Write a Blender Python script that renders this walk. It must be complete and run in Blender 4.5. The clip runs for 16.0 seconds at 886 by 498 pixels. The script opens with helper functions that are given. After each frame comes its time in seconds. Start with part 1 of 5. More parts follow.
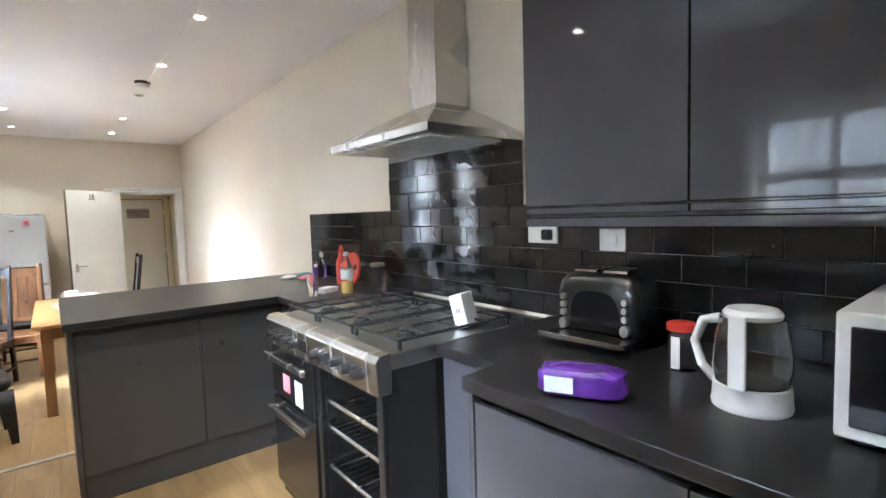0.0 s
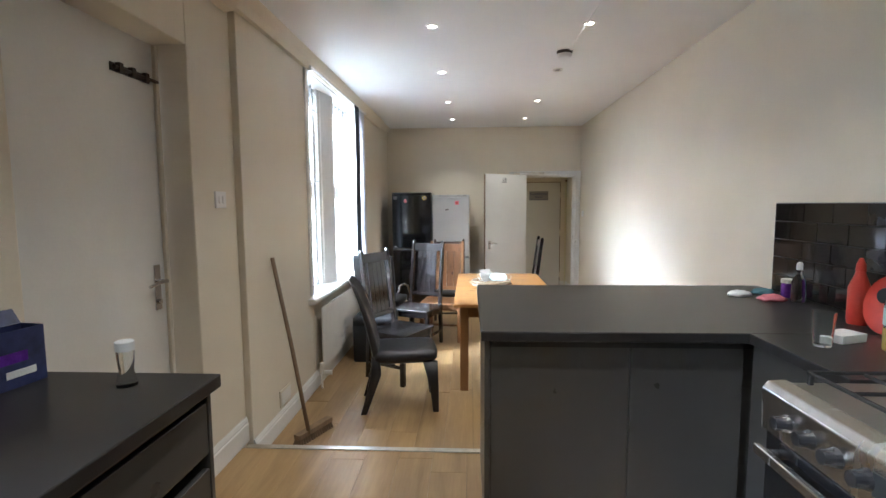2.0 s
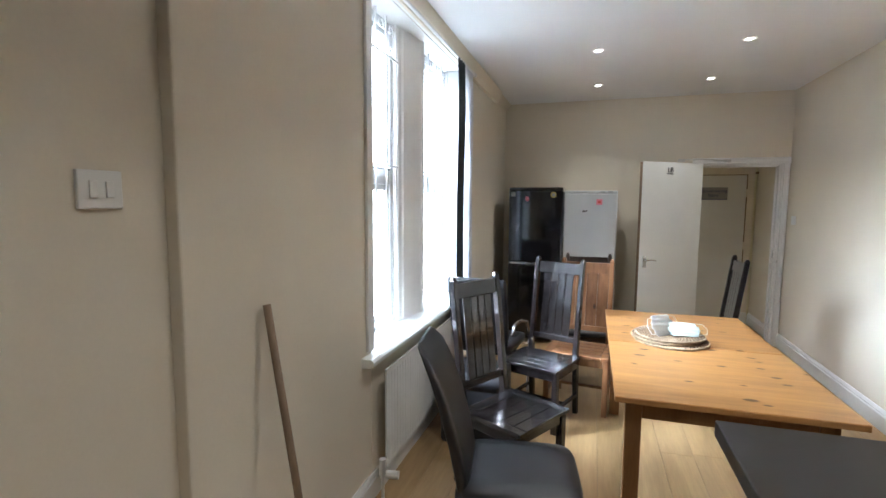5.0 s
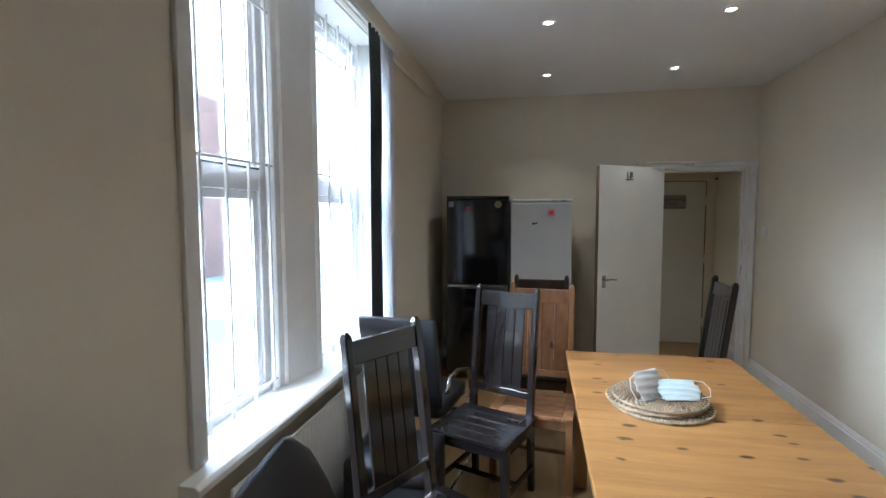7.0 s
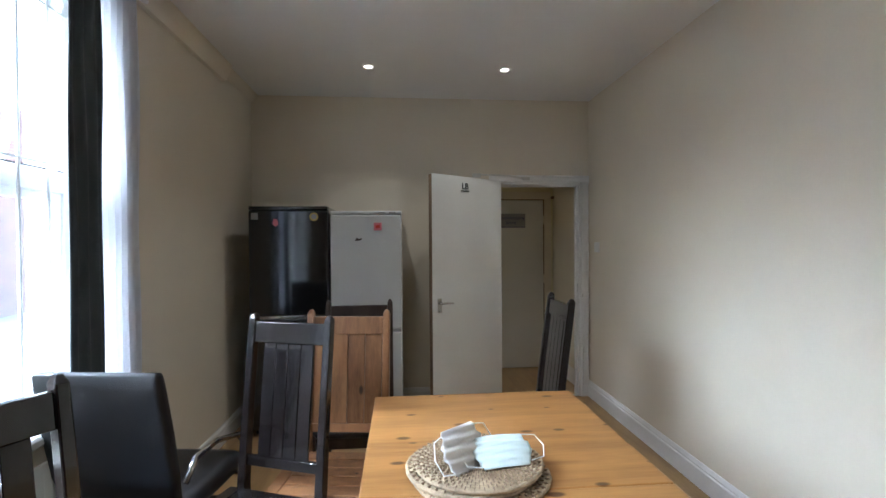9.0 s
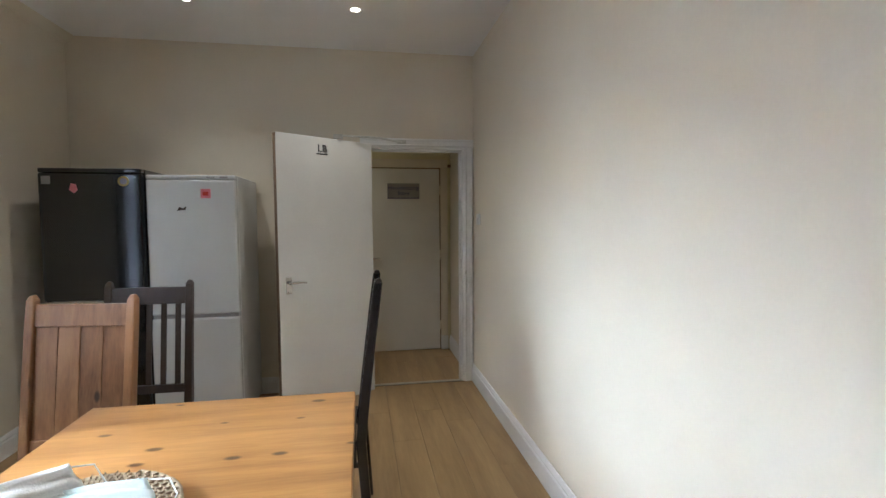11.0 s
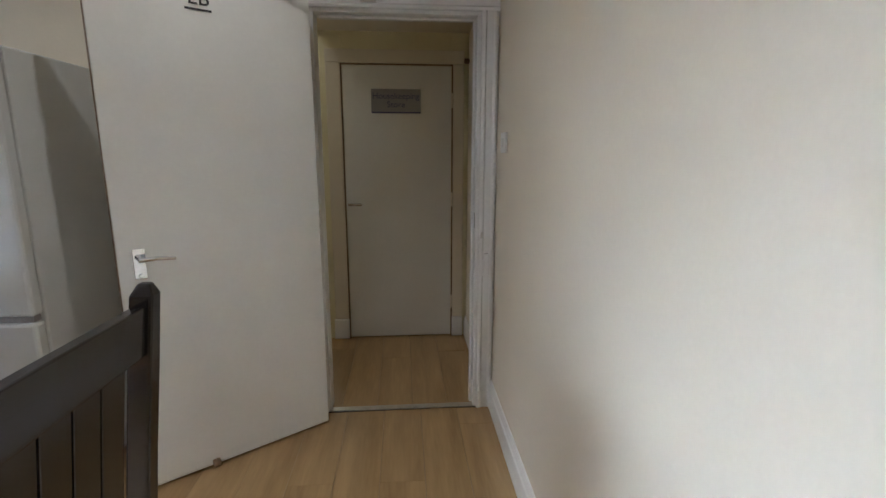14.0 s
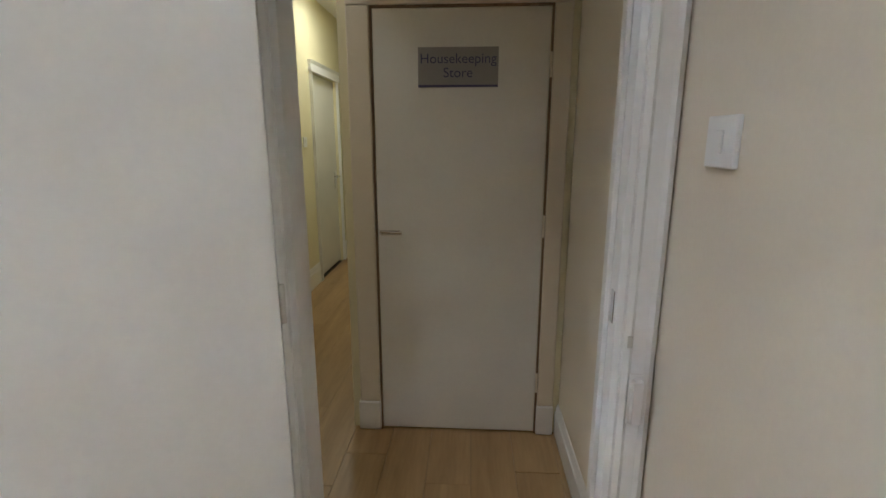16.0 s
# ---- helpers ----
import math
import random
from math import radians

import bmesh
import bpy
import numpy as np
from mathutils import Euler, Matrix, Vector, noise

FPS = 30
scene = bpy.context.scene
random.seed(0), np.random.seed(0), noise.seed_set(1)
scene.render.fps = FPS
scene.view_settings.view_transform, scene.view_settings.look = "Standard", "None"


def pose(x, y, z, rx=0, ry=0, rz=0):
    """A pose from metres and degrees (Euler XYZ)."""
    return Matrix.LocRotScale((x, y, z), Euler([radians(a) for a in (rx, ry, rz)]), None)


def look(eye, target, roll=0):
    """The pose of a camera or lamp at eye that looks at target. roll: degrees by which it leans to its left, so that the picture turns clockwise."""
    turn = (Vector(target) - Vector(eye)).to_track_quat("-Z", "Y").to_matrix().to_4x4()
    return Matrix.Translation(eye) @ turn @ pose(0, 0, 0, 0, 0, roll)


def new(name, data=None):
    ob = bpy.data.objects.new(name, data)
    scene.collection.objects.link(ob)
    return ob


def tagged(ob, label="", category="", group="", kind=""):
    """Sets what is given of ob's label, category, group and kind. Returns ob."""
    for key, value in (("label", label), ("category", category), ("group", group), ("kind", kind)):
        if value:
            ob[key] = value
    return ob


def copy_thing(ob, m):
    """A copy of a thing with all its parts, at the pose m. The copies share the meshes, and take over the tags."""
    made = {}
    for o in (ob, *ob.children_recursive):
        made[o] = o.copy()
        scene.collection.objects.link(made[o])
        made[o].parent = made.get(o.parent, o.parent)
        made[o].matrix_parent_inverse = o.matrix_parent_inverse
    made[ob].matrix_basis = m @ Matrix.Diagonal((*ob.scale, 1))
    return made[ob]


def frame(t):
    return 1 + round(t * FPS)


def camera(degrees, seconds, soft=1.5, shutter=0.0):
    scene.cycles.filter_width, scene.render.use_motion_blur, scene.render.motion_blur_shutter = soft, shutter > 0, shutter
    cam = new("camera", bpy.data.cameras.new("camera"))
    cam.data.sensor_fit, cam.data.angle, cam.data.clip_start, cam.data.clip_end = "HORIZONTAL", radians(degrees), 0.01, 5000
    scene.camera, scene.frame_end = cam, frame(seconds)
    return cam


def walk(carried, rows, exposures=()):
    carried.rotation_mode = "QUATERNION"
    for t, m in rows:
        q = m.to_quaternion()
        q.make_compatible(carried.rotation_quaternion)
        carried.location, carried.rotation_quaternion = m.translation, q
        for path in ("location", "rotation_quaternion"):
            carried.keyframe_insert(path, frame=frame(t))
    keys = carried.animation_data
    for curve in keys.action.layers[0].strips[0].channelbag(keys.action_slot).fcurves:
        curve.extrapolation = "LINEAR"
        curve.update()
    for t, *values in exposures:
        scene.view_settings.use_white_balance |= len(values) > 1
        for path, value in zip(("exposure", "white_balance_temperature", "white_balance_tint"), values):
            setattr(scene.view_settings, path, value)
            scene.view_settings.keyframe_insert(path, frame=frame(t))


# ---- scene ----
cam = camera(85.1, 16.0)
PATH = [
    (0, (1.410, 0.033, 1.525), (2.669, 1.580, 1.381), -1.8),
    (0.5, (1.413, 0.267, 1.535), (2.299, 2.049, 1.336), -1.8),
    (1, (1.408, 0.523, 1.556), (1.872, 2.460, 1.371), -1.4),
    (1.5, (1.407, 0.756, 1.551), (1.535, 2.743, 1.368), -0.6),
    (2, (1.381, 1.027, 1.563), (1.271, 3.015, 1.378), -0.4),
    (2.5, (1.366, 1.305, 1.573), (1.094, 3.277, 1.38), -0.2),
    (3, (1.342, 1.6, 1.579), (0.922, 3.545, 1.386), 0.0),
    (3.5, (1.298, 1.893, 1.56), (0.759, 3.809, 1.368), 0.2),
    (4, (1.244, 2.193, 1.557), (0.65, 4.092, 1.36), 0.4),
    (6.5, (1.043, 3.465, 1.599), (0.553, 5.396, 1.428), 0.1),
    (7, (1.079, 3.685, 1.58), (0.694, 5.642, 1.431), -0.2),
    (7.5, (1.13, 3.906, 1.57), (0.837, 5.879, 1.432), -0.1),
    (8, (1.176, 4.057, 1.523), (0.989, 6.044, 1.39), -0.1),
    (8.5, (1.236, 4.214, 1.44), (1.2, 6.213, 1.376), -0.3),
    (9, (1.372, 4.418, 1.449), (1.545, 6.41, 1.425), -0.4),
    (9.5, (1.541, 4.574, 1.456), (1.836, 6.552, 1.468), -0.6),
    (10, (1.744, 4.704, 1.433), (2.101, 6.671, 1.447), -0.6),
    (11.2, (2.25, 4.835, 1.4), (2.58, 6.795, 1.24), -0.3),
    (12.5, (2.516, 5.561, 1.362), (2.825, 7.51, 1.037), 0.0),
    (13, (2.589, 5.808, 1.368), (2.864, 7.755, 1.0), -0.0),
    (13.5, (2.649, 6.118, 1.368), (2.87, 8.069, 0.988), -0.1),
    (14, (2.672, 6.427, 1.359), (2.832, 8.382, 0.967), 0.1),
    (14.5, (2.686, 6.766, 1.372), (2.787, 8.722, 0.965), 0.2),
    (15, (2.701, 7.088, 1.395), (2.744, 9.043, 0.975), 0.0),
    (15.5, (2.714, 7.422, 1.412), (2.676, 9.375, 0.982), 0.2),
    (16, (2.69, 7.738, 1.407), (2.578, 9.685, 0.965), 0.0),
]
walk(cam, [(t, look(eye, target, roll)) for t, eye, target, roll in PATH],
     exposures=[(0.0, 4.9, 5700, 9.5), (1.0, 4.6, 5650, 9.5), (2.0, 4.25, 5650, 9.5), (4.0, 4.1, 5650, 9.5), (6.5, 3.55, 5500, 9), (7.5, 3.05, 5500, 9), (8.5, 3.05, 5500, 9), (9.5, 3.68, 5650, 9.5), (10.2, 3.75, 5700, 9.5), (12.5, 3.58, 5650, 10), (14.5, 3.75, 5600, 11), (16.0, 4.15, 5500, 11)])

# ---- world and light ----
world = bpy.data.worlds.new("world")
scene.world = world
world.use_nodes = True
wn = world.node_tree.nodes
sky = wn.new("ShaderNodeTexSky")
sky.sky_type = 'NISHITA'
sky.sun_disc = False
sky.sun_elevation = radians(36)
sky.sun_rotation = radians(-109)
sky.air_density, sky.dust_density = 1.2, 2.0
wn["Background"].inputs["Strength"].default_value = 0.15
world.node_tree.links.new(sky.outputs[0], wn["Background"].inputs["Color"])

sun_data = bpy.data.lights.new("sun", 'SUN')
sun_data.energy, sun_data.angle, sun_data.color = 2.8, radians(46), (0.84, 0.92, 1.0)
sun = new("sun", sun_data)
sun.rotation_euler = Vector((0.74, 0.26, -0.58)).to_track_quat("-Z", "Y").to_euler()


def corridor_fill_light(x, y, z, energy, size, color):
    d = bpy.data.lights.new("corridor_fill", 'AREA')
    d.size, d.energy, d.color = size, energy, color
    o = new("corridor_fill", d)
    o.location = (x, y, z)


# unseen area lamps without fittings; the second is added to brighten the hall
corridor_fill_light(1.65, 12.3, 2.66, 0.6, 0.35, (1.0, 0.93, 0.68))
corridor_fill_light(1.65, 9.6, 2.66, 0.22, 0.35, (1.0, 0.92, 0.78))

LAMPS = [(1.13, 4.43), (1.13, 5.58), (1.13, 6.88), (1.14, 8.06), (2.19, 4.45), (2.18, 6.89), (2.17, 8.06),
         (2.21, 3.3), (1.13, 3.3), (2.0, 2.1), (1.13, 2.1), (2.0, 0.9), (1.13, 0.9)]
CEIL = 2.77
KF = 0.135  # the kitchen floor stands this much above the dining floor
for lx, ly in LAMPS:
    d = bpy.data.lights.new("downlight_beam", 'SPOT')
    d.energy, d.spot_size, d.spot_blend, d.color, d.shadow_soft_size = 1.55, radians(110), 0.8, (1.0, 0.92, 0.80), 0.03
    o = new("downlight_beam", d)
    o.location = (lx, ly, CEIL - 0.03)


# ---- materials ----
def mat(name, color, rough=0.5, metal=0.0, vary=0.12, scale=3.0, fine=60.0, bump=0.02, coat=0.0, stretch=(1, 1, 1), piece=0.0,
        trans=0.0, emit=None, spec=0.5):
    m = bpy.data.materials.new(name)
    m.use_nodes = True
    nt = m.node_tree
    b = nt.nodes["Principled BSDF"]
    b.inputs["Roughness"].default_value = rough
    b.inputs["Metallic"].default_value = metal
    b.inputs["Coat Weight"].default_value = coat
    b.inputs["Coat Roughness"].default_value = 0.06
    b.inputs["Transmission Weight"].default_value = trans
    b.inputs["Specular IOR Level"].default_value = spec
    if emit:
        b.inputs["Emission Color"].default_value = (*emit[:3], 1)
        b.inputs["Emission Strength"].default_value = emit[3]
    tc = nt.nodes.new("ShaderNodeTexCoord")
    mp = nt.nodes.new("ShaderNodeMapping")
    mp.inputs["Scale"].default_value = stretch
    nt.links.new(tc.outputs["Object"], mp.inputs["Vector"])
    big = nt.nodes.new("ShaderNodeTexNoise")
    big.inputs["Scale"].default_value, big.inputs["Detail"].default_value = scale, 5
    small = nt.nodes.new("ShaderNodeTexNoise")
    small.inputs["Scale"].default_value, small.inputs["Detail"].default_value = fine, 4
    for n in (big, small):
        nt.links.new(mp.outputs[0], n.inputs["Vector"])
    add = nt.nodes.new("ShaderNodeMath")
    add.operation = 'MULTIPLY_ADD'
    add.inputs[1].default_value = 0.4
    nt.links.new(small.outputs[0], add.inputs[0])
    nt.links.new(big.outputs[0], add.inputs[2])
    last = add
    if piece:
        info = nt.nodes.new("ShaderNodeObjectInfo")
        pa = nt.nodes.new("ShaderNodeMath")
        pa.operation = 'MULTIPLY_ADD'
        pa.inputs[1].default_value = piece
        nt.links.new(info.outputs["Random"], pa.inputs[0])
        nt.links.new(add.outputs[0], pa.inputs[2])
        last = pa
    ramp = nt.nodes.new("ShaderNodeValToRGB")
    lo = [max(0, c * (1 - vary)) for c in color]
    hi = [min(1, c * (1 + vary)) for c in color]
    ramp.color_ramp.elements[0].position, ramp.color_ramp.elements[1].position = 0.45, 0.95 + piece
    ramp.color_ramp.elements[0].color, ramp.color_ramp.elements[1].color = (*lo, 1), (*hi, 1)
    nt.links.new(last.outputs[0], ramp.inputs[0])
    nt.links.new(ramp.outputs[0], b.inputs["Base Color"])
    if bump:
        bm = nt.nodes.new("ShaderNodeBump")
        bm.inputs["Strength"].default_value, bm.inputs["Distance"].default_value = bump * 5, 0.004
        nt.links.new(small.outputs[0], bm.inputs["Height"])
        nt.links.new(bm.outputs[0], b.inputs["Normal"])
    rr = nt.nodes.new("ShaderNodeMapRange")
    rr.inputs["To Min"].default_value, rr.inputs["To Max"].default_value = max(0.02, rough * 0.94), min(1, rough * 1.06)
    nt.links.new(big.outputs[0], rr.inputs["Value"])
    nt.links.new(rr.outputs[0], b.inputs["Roughness"])
    return m


def wood(name, dark, light, rough=0.4, axis=1, piece=0.25, knots=False, flat=False, grain=14.0, coat=0.0):
    """Wood with its grain along an axis; each piece shifts the figure and the tone by its own random number."""
    m = bpy.data.materials.new(name)
    m.use_nodes = True
    nt = m.node_tree
    b = nt.nodes["Principled BSDF"]
    b.inputs["Coat Weight"].default_value = coat
    tc = nt.nodes.new("ShaderNodeTexCoord")
    info = nt.nodes.new("ShaderNodeObjectInfo")
    off = nt.nodes.new("ShaderNodeVectorMath")
    off.operation = 'MULTIPLY_ADD'
    comb = nt.nodes.new("ShaderNodeCombineXYZ")
    for i in range(3):
        nt.links.new(info.outputs["Random"], comb.inputs[i])
    off.inputs[1].default_value = (17, 23, 11)
    nt.links.new(comb.outputs[0], off.inputs[0])
    nt.links.new(tc.outputs["Object"], off.inputs[2])
    mp = nt.nodes.new("ShaderNodeMapping")
    s = [1.0, 1.0, 1.0]
    s[axis] = 0.09
    mp.inputs["Scale"].default_value = s
    nt.links.new(off.outputs[0], mp.inputs["Vector"])
    n1 = nt.nodes.new("ShaderNodeTexNoise")
    n1.inputs["Scale"].default_value, n1.inputs["Detail"].default_value = grain, 6
    n1.inputs["Distortion"].default_value = 0.7
    n2 = nt.nodes.new("ShaderNodeTexNoise")
    n2.inputs["Scale"].default_value, n2.inputs["Detail"].default_value = grain * 9, 3
    for n in (n1, n2):
        nt.links.new(mp.outputs[0], n.inputs["Vector"])
    mx = nt.nodes.new("ShaderNodeMath")
    mx.operation = 'MULTIPLY_ADD'
    mx.inputs[1].default_value = 0.35
    nt.links.new(n2.outputs[0], mx.inputs[0])
    nt.links.new(n1.outputs[0], mx.inputs[2])
    pa = nt.nodes.new("ShaderNodeMath")
    pa.operation = 'MULTIPLY_ADD'
    pa.inputs[1].default_value = piece
    nt.links.new(info.outputs["Random"], pa.inputs[0])
    nt.links.new(mx.outputs[0], pa.inputs[2])
    ramp = nt.nodes.new("ShaderNodeValToRGB")
    ramp.color_ramp.elements[0].position, ramp.color_ramp.elements[1].position = 0.42, 0.95 + piece * 0.6
    ramp.color_ramp.elements[0].color, ramp.color_ramp.elements[1].color = (*dark, 1), (*light, 1)
    nt.links.new(pa.outputs[0], ramp.inputs[0])
    out = ramp.outputs[0]
    if knots:
        kp = nt.nodes.new("ShaderNodeMapping")
        ks = [10.0, 10.0, 10.0]
        ks[axis] = 5.0
        kp.inputs["Scale"].default_value = ks
        nt.links.new(off.outputs[0], kp.inputs["Vector"])
        vo = nt.nodes.new("ShaderNodeTexVoronoi")
        vo.inputs["Scale"].default_value = 1.0
        if flat:
            vo.voronoi_dimensions = '2D'
        nt.links.new(kp.outputs[0], vo.inputs["Vector"])
        kr = nt.nodes.new("ShaderNodeValToRGB")
        kr.color_ramp.elements[0].position, kr.color_ramp.elements[1].position = 0.12, 0.19
        kr.color_ramp.elements[0].color, kr.color_ramp.elements[1].color = (0.14, 0.065, 0.035, 1), (1, 1, 1, 1)
        sep = nt.nodes.new("ShaderNodeSeparateColor")
        nt.links.new(vo.outputs["Color"], sep.inputs[0])
        gate = nt.nodes.new("ShaderNodeMath")
        gate.operation = 'GREATER_THAN'
        gate.inputs[1].default_value = 0.45
        nt.links.new(sep.outputs[0], gate.inputs[0])
        grow = nt.nodes.new("ShaderNodeMath")
        grow.operation = 'MULTIPLY_ADD'
        nt.links.new(sep.outputs[1], grow.inputs[0])
        grow.inputs[1].default_value = 0.10
        nt.links.new(vo.outputs["Distance"], grow.inputs[2])
        both = nt.nodes.new("ShaderNodeMath")
        nt.links.new(gate.outputs[0], both.inputs[0])
        nt.links.new(grow.outputs[0], both.inputs[1])
        nt.links.new(both.outputs[0], kr.inputs[0])
        mm = nt.nodes.new("ShaderNodeMix")
        mm.data_type, mm.blend_type = 'RGBA', 'MULTIPLY'
        mm.inputs[0].default_value = 0.95
        nt.links.new(out, mm.inputs[6])
        nt.links.new(kr.outputs[0], mm.inputs[7])
        out = mm.outputs[2]
    nt.links.new(out, b.inputs["Base Color"])
    bm = nt.nodes.new("ShaderNodeBump")
    bm.inputs["Strength"].default_value, bm.inputs["Distance"].default_value = 0.12, 0.003
    nt.links.new(mx.outputs[0], bm.inputs["Height"])
    nt.links.new(bm.outputs[0], b.inputs["Normal"])
    rr = nt.nodes.new("ShaderNodeMapRange")
    rr.inputs["To Min"].default_value, rr.inputs["To Max"].default_value = rough * 0.75, rough * 1.25
    nt.links.new(n1.outputs[0], rr.inputs["Value"])
    nt.links.new(rr.outputs[0], b.inputs["Roughness"])
    return m


M_WALL = mat("cream_wall_paint", (0.73, 0.66, 0.535), 0.55, vary=0.04, scale=1.6, fine=90, bump=0.02)
M_CORRIDOR = mat("corridor_wall_paint", (0.74, 0.68, 0.46), 0.6, vary=0.05, scale=1.5, fine=80, bump=0.02)
M_CEIL = mat("white_ceiling_paint", (0.85, 0.84, 0.82), 0.85, vary=0.03, scale=1.2, fine=70, bump=0.015)
M_WHITE = mat("white_gloss_paint", (0.78, 0.77, 0.74), 0.35, vary=0.05, scale=5, fine=50, bump=0.02)
M_DOOR = mat("cream_door_paint", (0.76, 0.75, 0.71), 0.45, vary=0.04, scale=2.5, fine=70, bump=0.015)
M_UPVC = mat("white_plastic_frame", (0.80, 0.80, 0.80), 0.3, vary=0.03, scale=4, fine=40, bump=0.0)
M_PLASTIC = mat("white_plastic", (0.78, 0.77, 0.74), 0.35, vary=0.03, scale=8, fine=80, bump=0.0)
M_FRIDGE = mat("white_fridge_enamel", (0.62, 0.63, 0.62), 0.18, vary=0.04, scale=3, fine=120, bump=0.0)
M_BLACKGLOSS = mat("black_fridge_gloss", (0.010, 0.010, 0.011), 0.08, vary=0.2, scale=4, fine=90, bump=0.0, coat=0.4)
M_CAB = mat("grey_gloss_cabinet", (0.066, 0.066, 0.074), 0.05, vary=0.06, scale=3, fine=60, bump=0.0, coat=0.3)
M_CABD = mat("dark_grey_panel", (0.062, 0.060, 0.056), 0.28, vary=0.04, scale=3, fine=90, bump=0.0)
M_TOP = mat("dark_laminate_worktop", (0.022, 0.021, 0.021), 0.33, vary=0.25, scale=9, fine=260, bump=0.015)
# near-black with the shade of recesses and gaps put into its colour
M_GAP = mat("black_gap_shade", (0.012, 0.012, 0.012), 0.5, vary=0.2, bump=0.0)
M_TILE = mat("black_glazed_tile", (0.018, 0.016, 0.015), 0.07, vary=0.35, scale=5, fine=30, bump=0.012, piece=0.3)
M_GROUT = mat("grey_grout", (0.32, 0.31, 0.30), 0.9, vary=0.15, scale=12, fine=90, bump=0.05)
M_STEEL = mat("brushed_steel", (0.62, 0.61, 0.58), 0.27, metal=1.0, vary=0.10, scale=3, fine=120, bump=0.01, stretch=(1, 8, 1))
M_HOB = mat("satin_steel_hob", (0.50, 0.49, 0.46), 0.32, metal=1.0, vary=0.08, scale=6, fine=140, bump=0.01)
M_CHROME = mat("chrome", (0.70, 0.70, 0.71), 0.10, metal=1.0, vary=0.05, bump=0.0)
M_BLACKENAMEL = mat("black_enamel", (0.014, 0.014, 0.014), 0.22, vary=0.25, scale=8, fine=80, bump=0.008)
M_GUNMETAL = mat("dark_metal_shell", (0.022, 0.022, 0.023), 0.25, metal=0.0, vary=0.12, scale=6, fine=90, bump=0.0, coat=0.2)
M_IRON = mat("cast_iron", (0.018, 0.018, 0.018), 0.6, vary=0.25, scale=20, fine=200, bump=0.06)
M_LEATHER = mat("black_leather", (0.018, 0.018, 0.020), 0.34, vary=0.2, scale=5, fine=220, bump=0.06)
M_DARKWOOD = wood("dark_stained_wood", (0.007, 0.006, 0.006), (0.020, 0.015, 0.014), 0.17, axis=2, piece=0.05, coat=0.25)
M_BROWNDARK = wood("dark_brown_wood", (0.022, 0.012, 0.008), (0.050, 0.028, 0.018), 0.4, axis=2, piece=0.1)
M_ACACIA = wood("brown_acacia_wood", (0.085, 0.032, 0.012), (0.30, 0.145, 0.06), 0.4, axis=2, piece=0.3, knots=True, grain=18)
M_PINE = wood("honey_pine_wood", (0.25, 0.105, 0.027), (0.50, 0.26, 0.085), 0.33, axis=0, piece=0.12, knots=True, flat=True, coat=0.15)
M_PINELEG = wood("pine_leg_wood", (0.20, 0.09, 0.03), (0.33, 0.17, 0.06), 0.4, axis=2, piece=0.1)
M_OAK = wood("oak_laminate", (0.25, 0.150, 0.060), (0.45, 0.300, 0.140), 0.36, axis=1, piece=0.10, grain=9)
M_BROOM = wood("worn_broom_wood", (0.14, 0.09, 0.05), (0.30, 0.21, 0.13), 0.6, axis=2, piece=0.1)
M_ALU = mat("aluminium_strip", (0.62, 0.60, 0.55), 0.35, metal=0.9, vary=0.15, scale=20, fine=160, bump=0.03)
M_BRICK = mat("red_brick", (0.25, 0.145, 0.125), 0.9, vary=0.4, scale=3, fine=40, bump=0.1)
M_MORTAR = mat("mortar", (0.42, 0.38, 0.34), 0.95, vary=0.15, scale=6, fine=80, bump=0.1)
M_GROUND = mat("yard_ground", (0.58, 0.59, 0.53), 0.95, vary=0.3, scale=0.8, fine=20, bump=0.1)
M_DARKCURTAIN = mat("dark_grey_cloth", (0.045, 0.055, 0.060), 0.9, vary=0.15, scale=8, fine=200, bump=0.05)
M_SHEER = mat("white_curtain_cloth", (0.72, 0.72, 0.74), 0.85, vary=0.06, scale=8, fine=200, bump=0.04)
sheer_nodes = M_SHEER.node_tree.nodes
sheer_back = sheer_nodes.new("ShaderNodeBsdfTranslucent")
sheer_back.inputs["Color"].default_value = (0.78, 0.79, 0.82, 1)
sheer_mix = sheer_nodes.new("ShaderNodeMixShader")
sheer_mix.inputs[0].default_value = 0.5
M_SHEER.node_tree.links.new(sheer_nodes["Principled BSDF"].outputs[0], sheer_mix.inputs[1])
M_SHEER.node_tree.links.new(sheer_back.outputs[0], sheer_mix.inputs[2])
M_SHEER.node_tree.links.new(sheer_mix.outputs[0], sheer_nodes["Material Output"].inputs["Surface"])
M_BLUEMASK = mat("pale_blue_paper_cloth", (0.68, 0.80, 0.81), 0.9, vary=0.06, scale=12, fine=200, bump=0.05)
M_WHITEMASK = mat("white_paper_cloth", (0.80, 0.82, 0.82), 0.9, vary=0.04, scale=12, fine=200, bump=0.05)
M_RUSH = mat("woven_rush", (0.42, 0.33, 0.22), 0.85, vary=0.4, scale=30, fine=180, bump=0.15)
M_RED = mat("red_plastic", (0.55, 0.045, 0.025), 0.35, vary=0.12, scale=12, bump=0.0)
M_PINK = mat("pink_paper", (0.72, 0.22, 0.26), 0.6, vary=0.1, scale=20, bump=0.0)
M_PURPLE = mat("purple_wrapper", (0.12, 0.03, 0.30), 0.25, vary=0.3, scale=25, fine=60, bump=0.12)
M_BLUE = mat("blue_carton", (0.03, 0.04, 0.12), 0.4, vary=0.5, scale=14, bump=0.0)
M_YELLOW = mat("yellow_liquid", (0.50, 0.38, 0.12), 0.2, vary=0.15, bump=0.0)
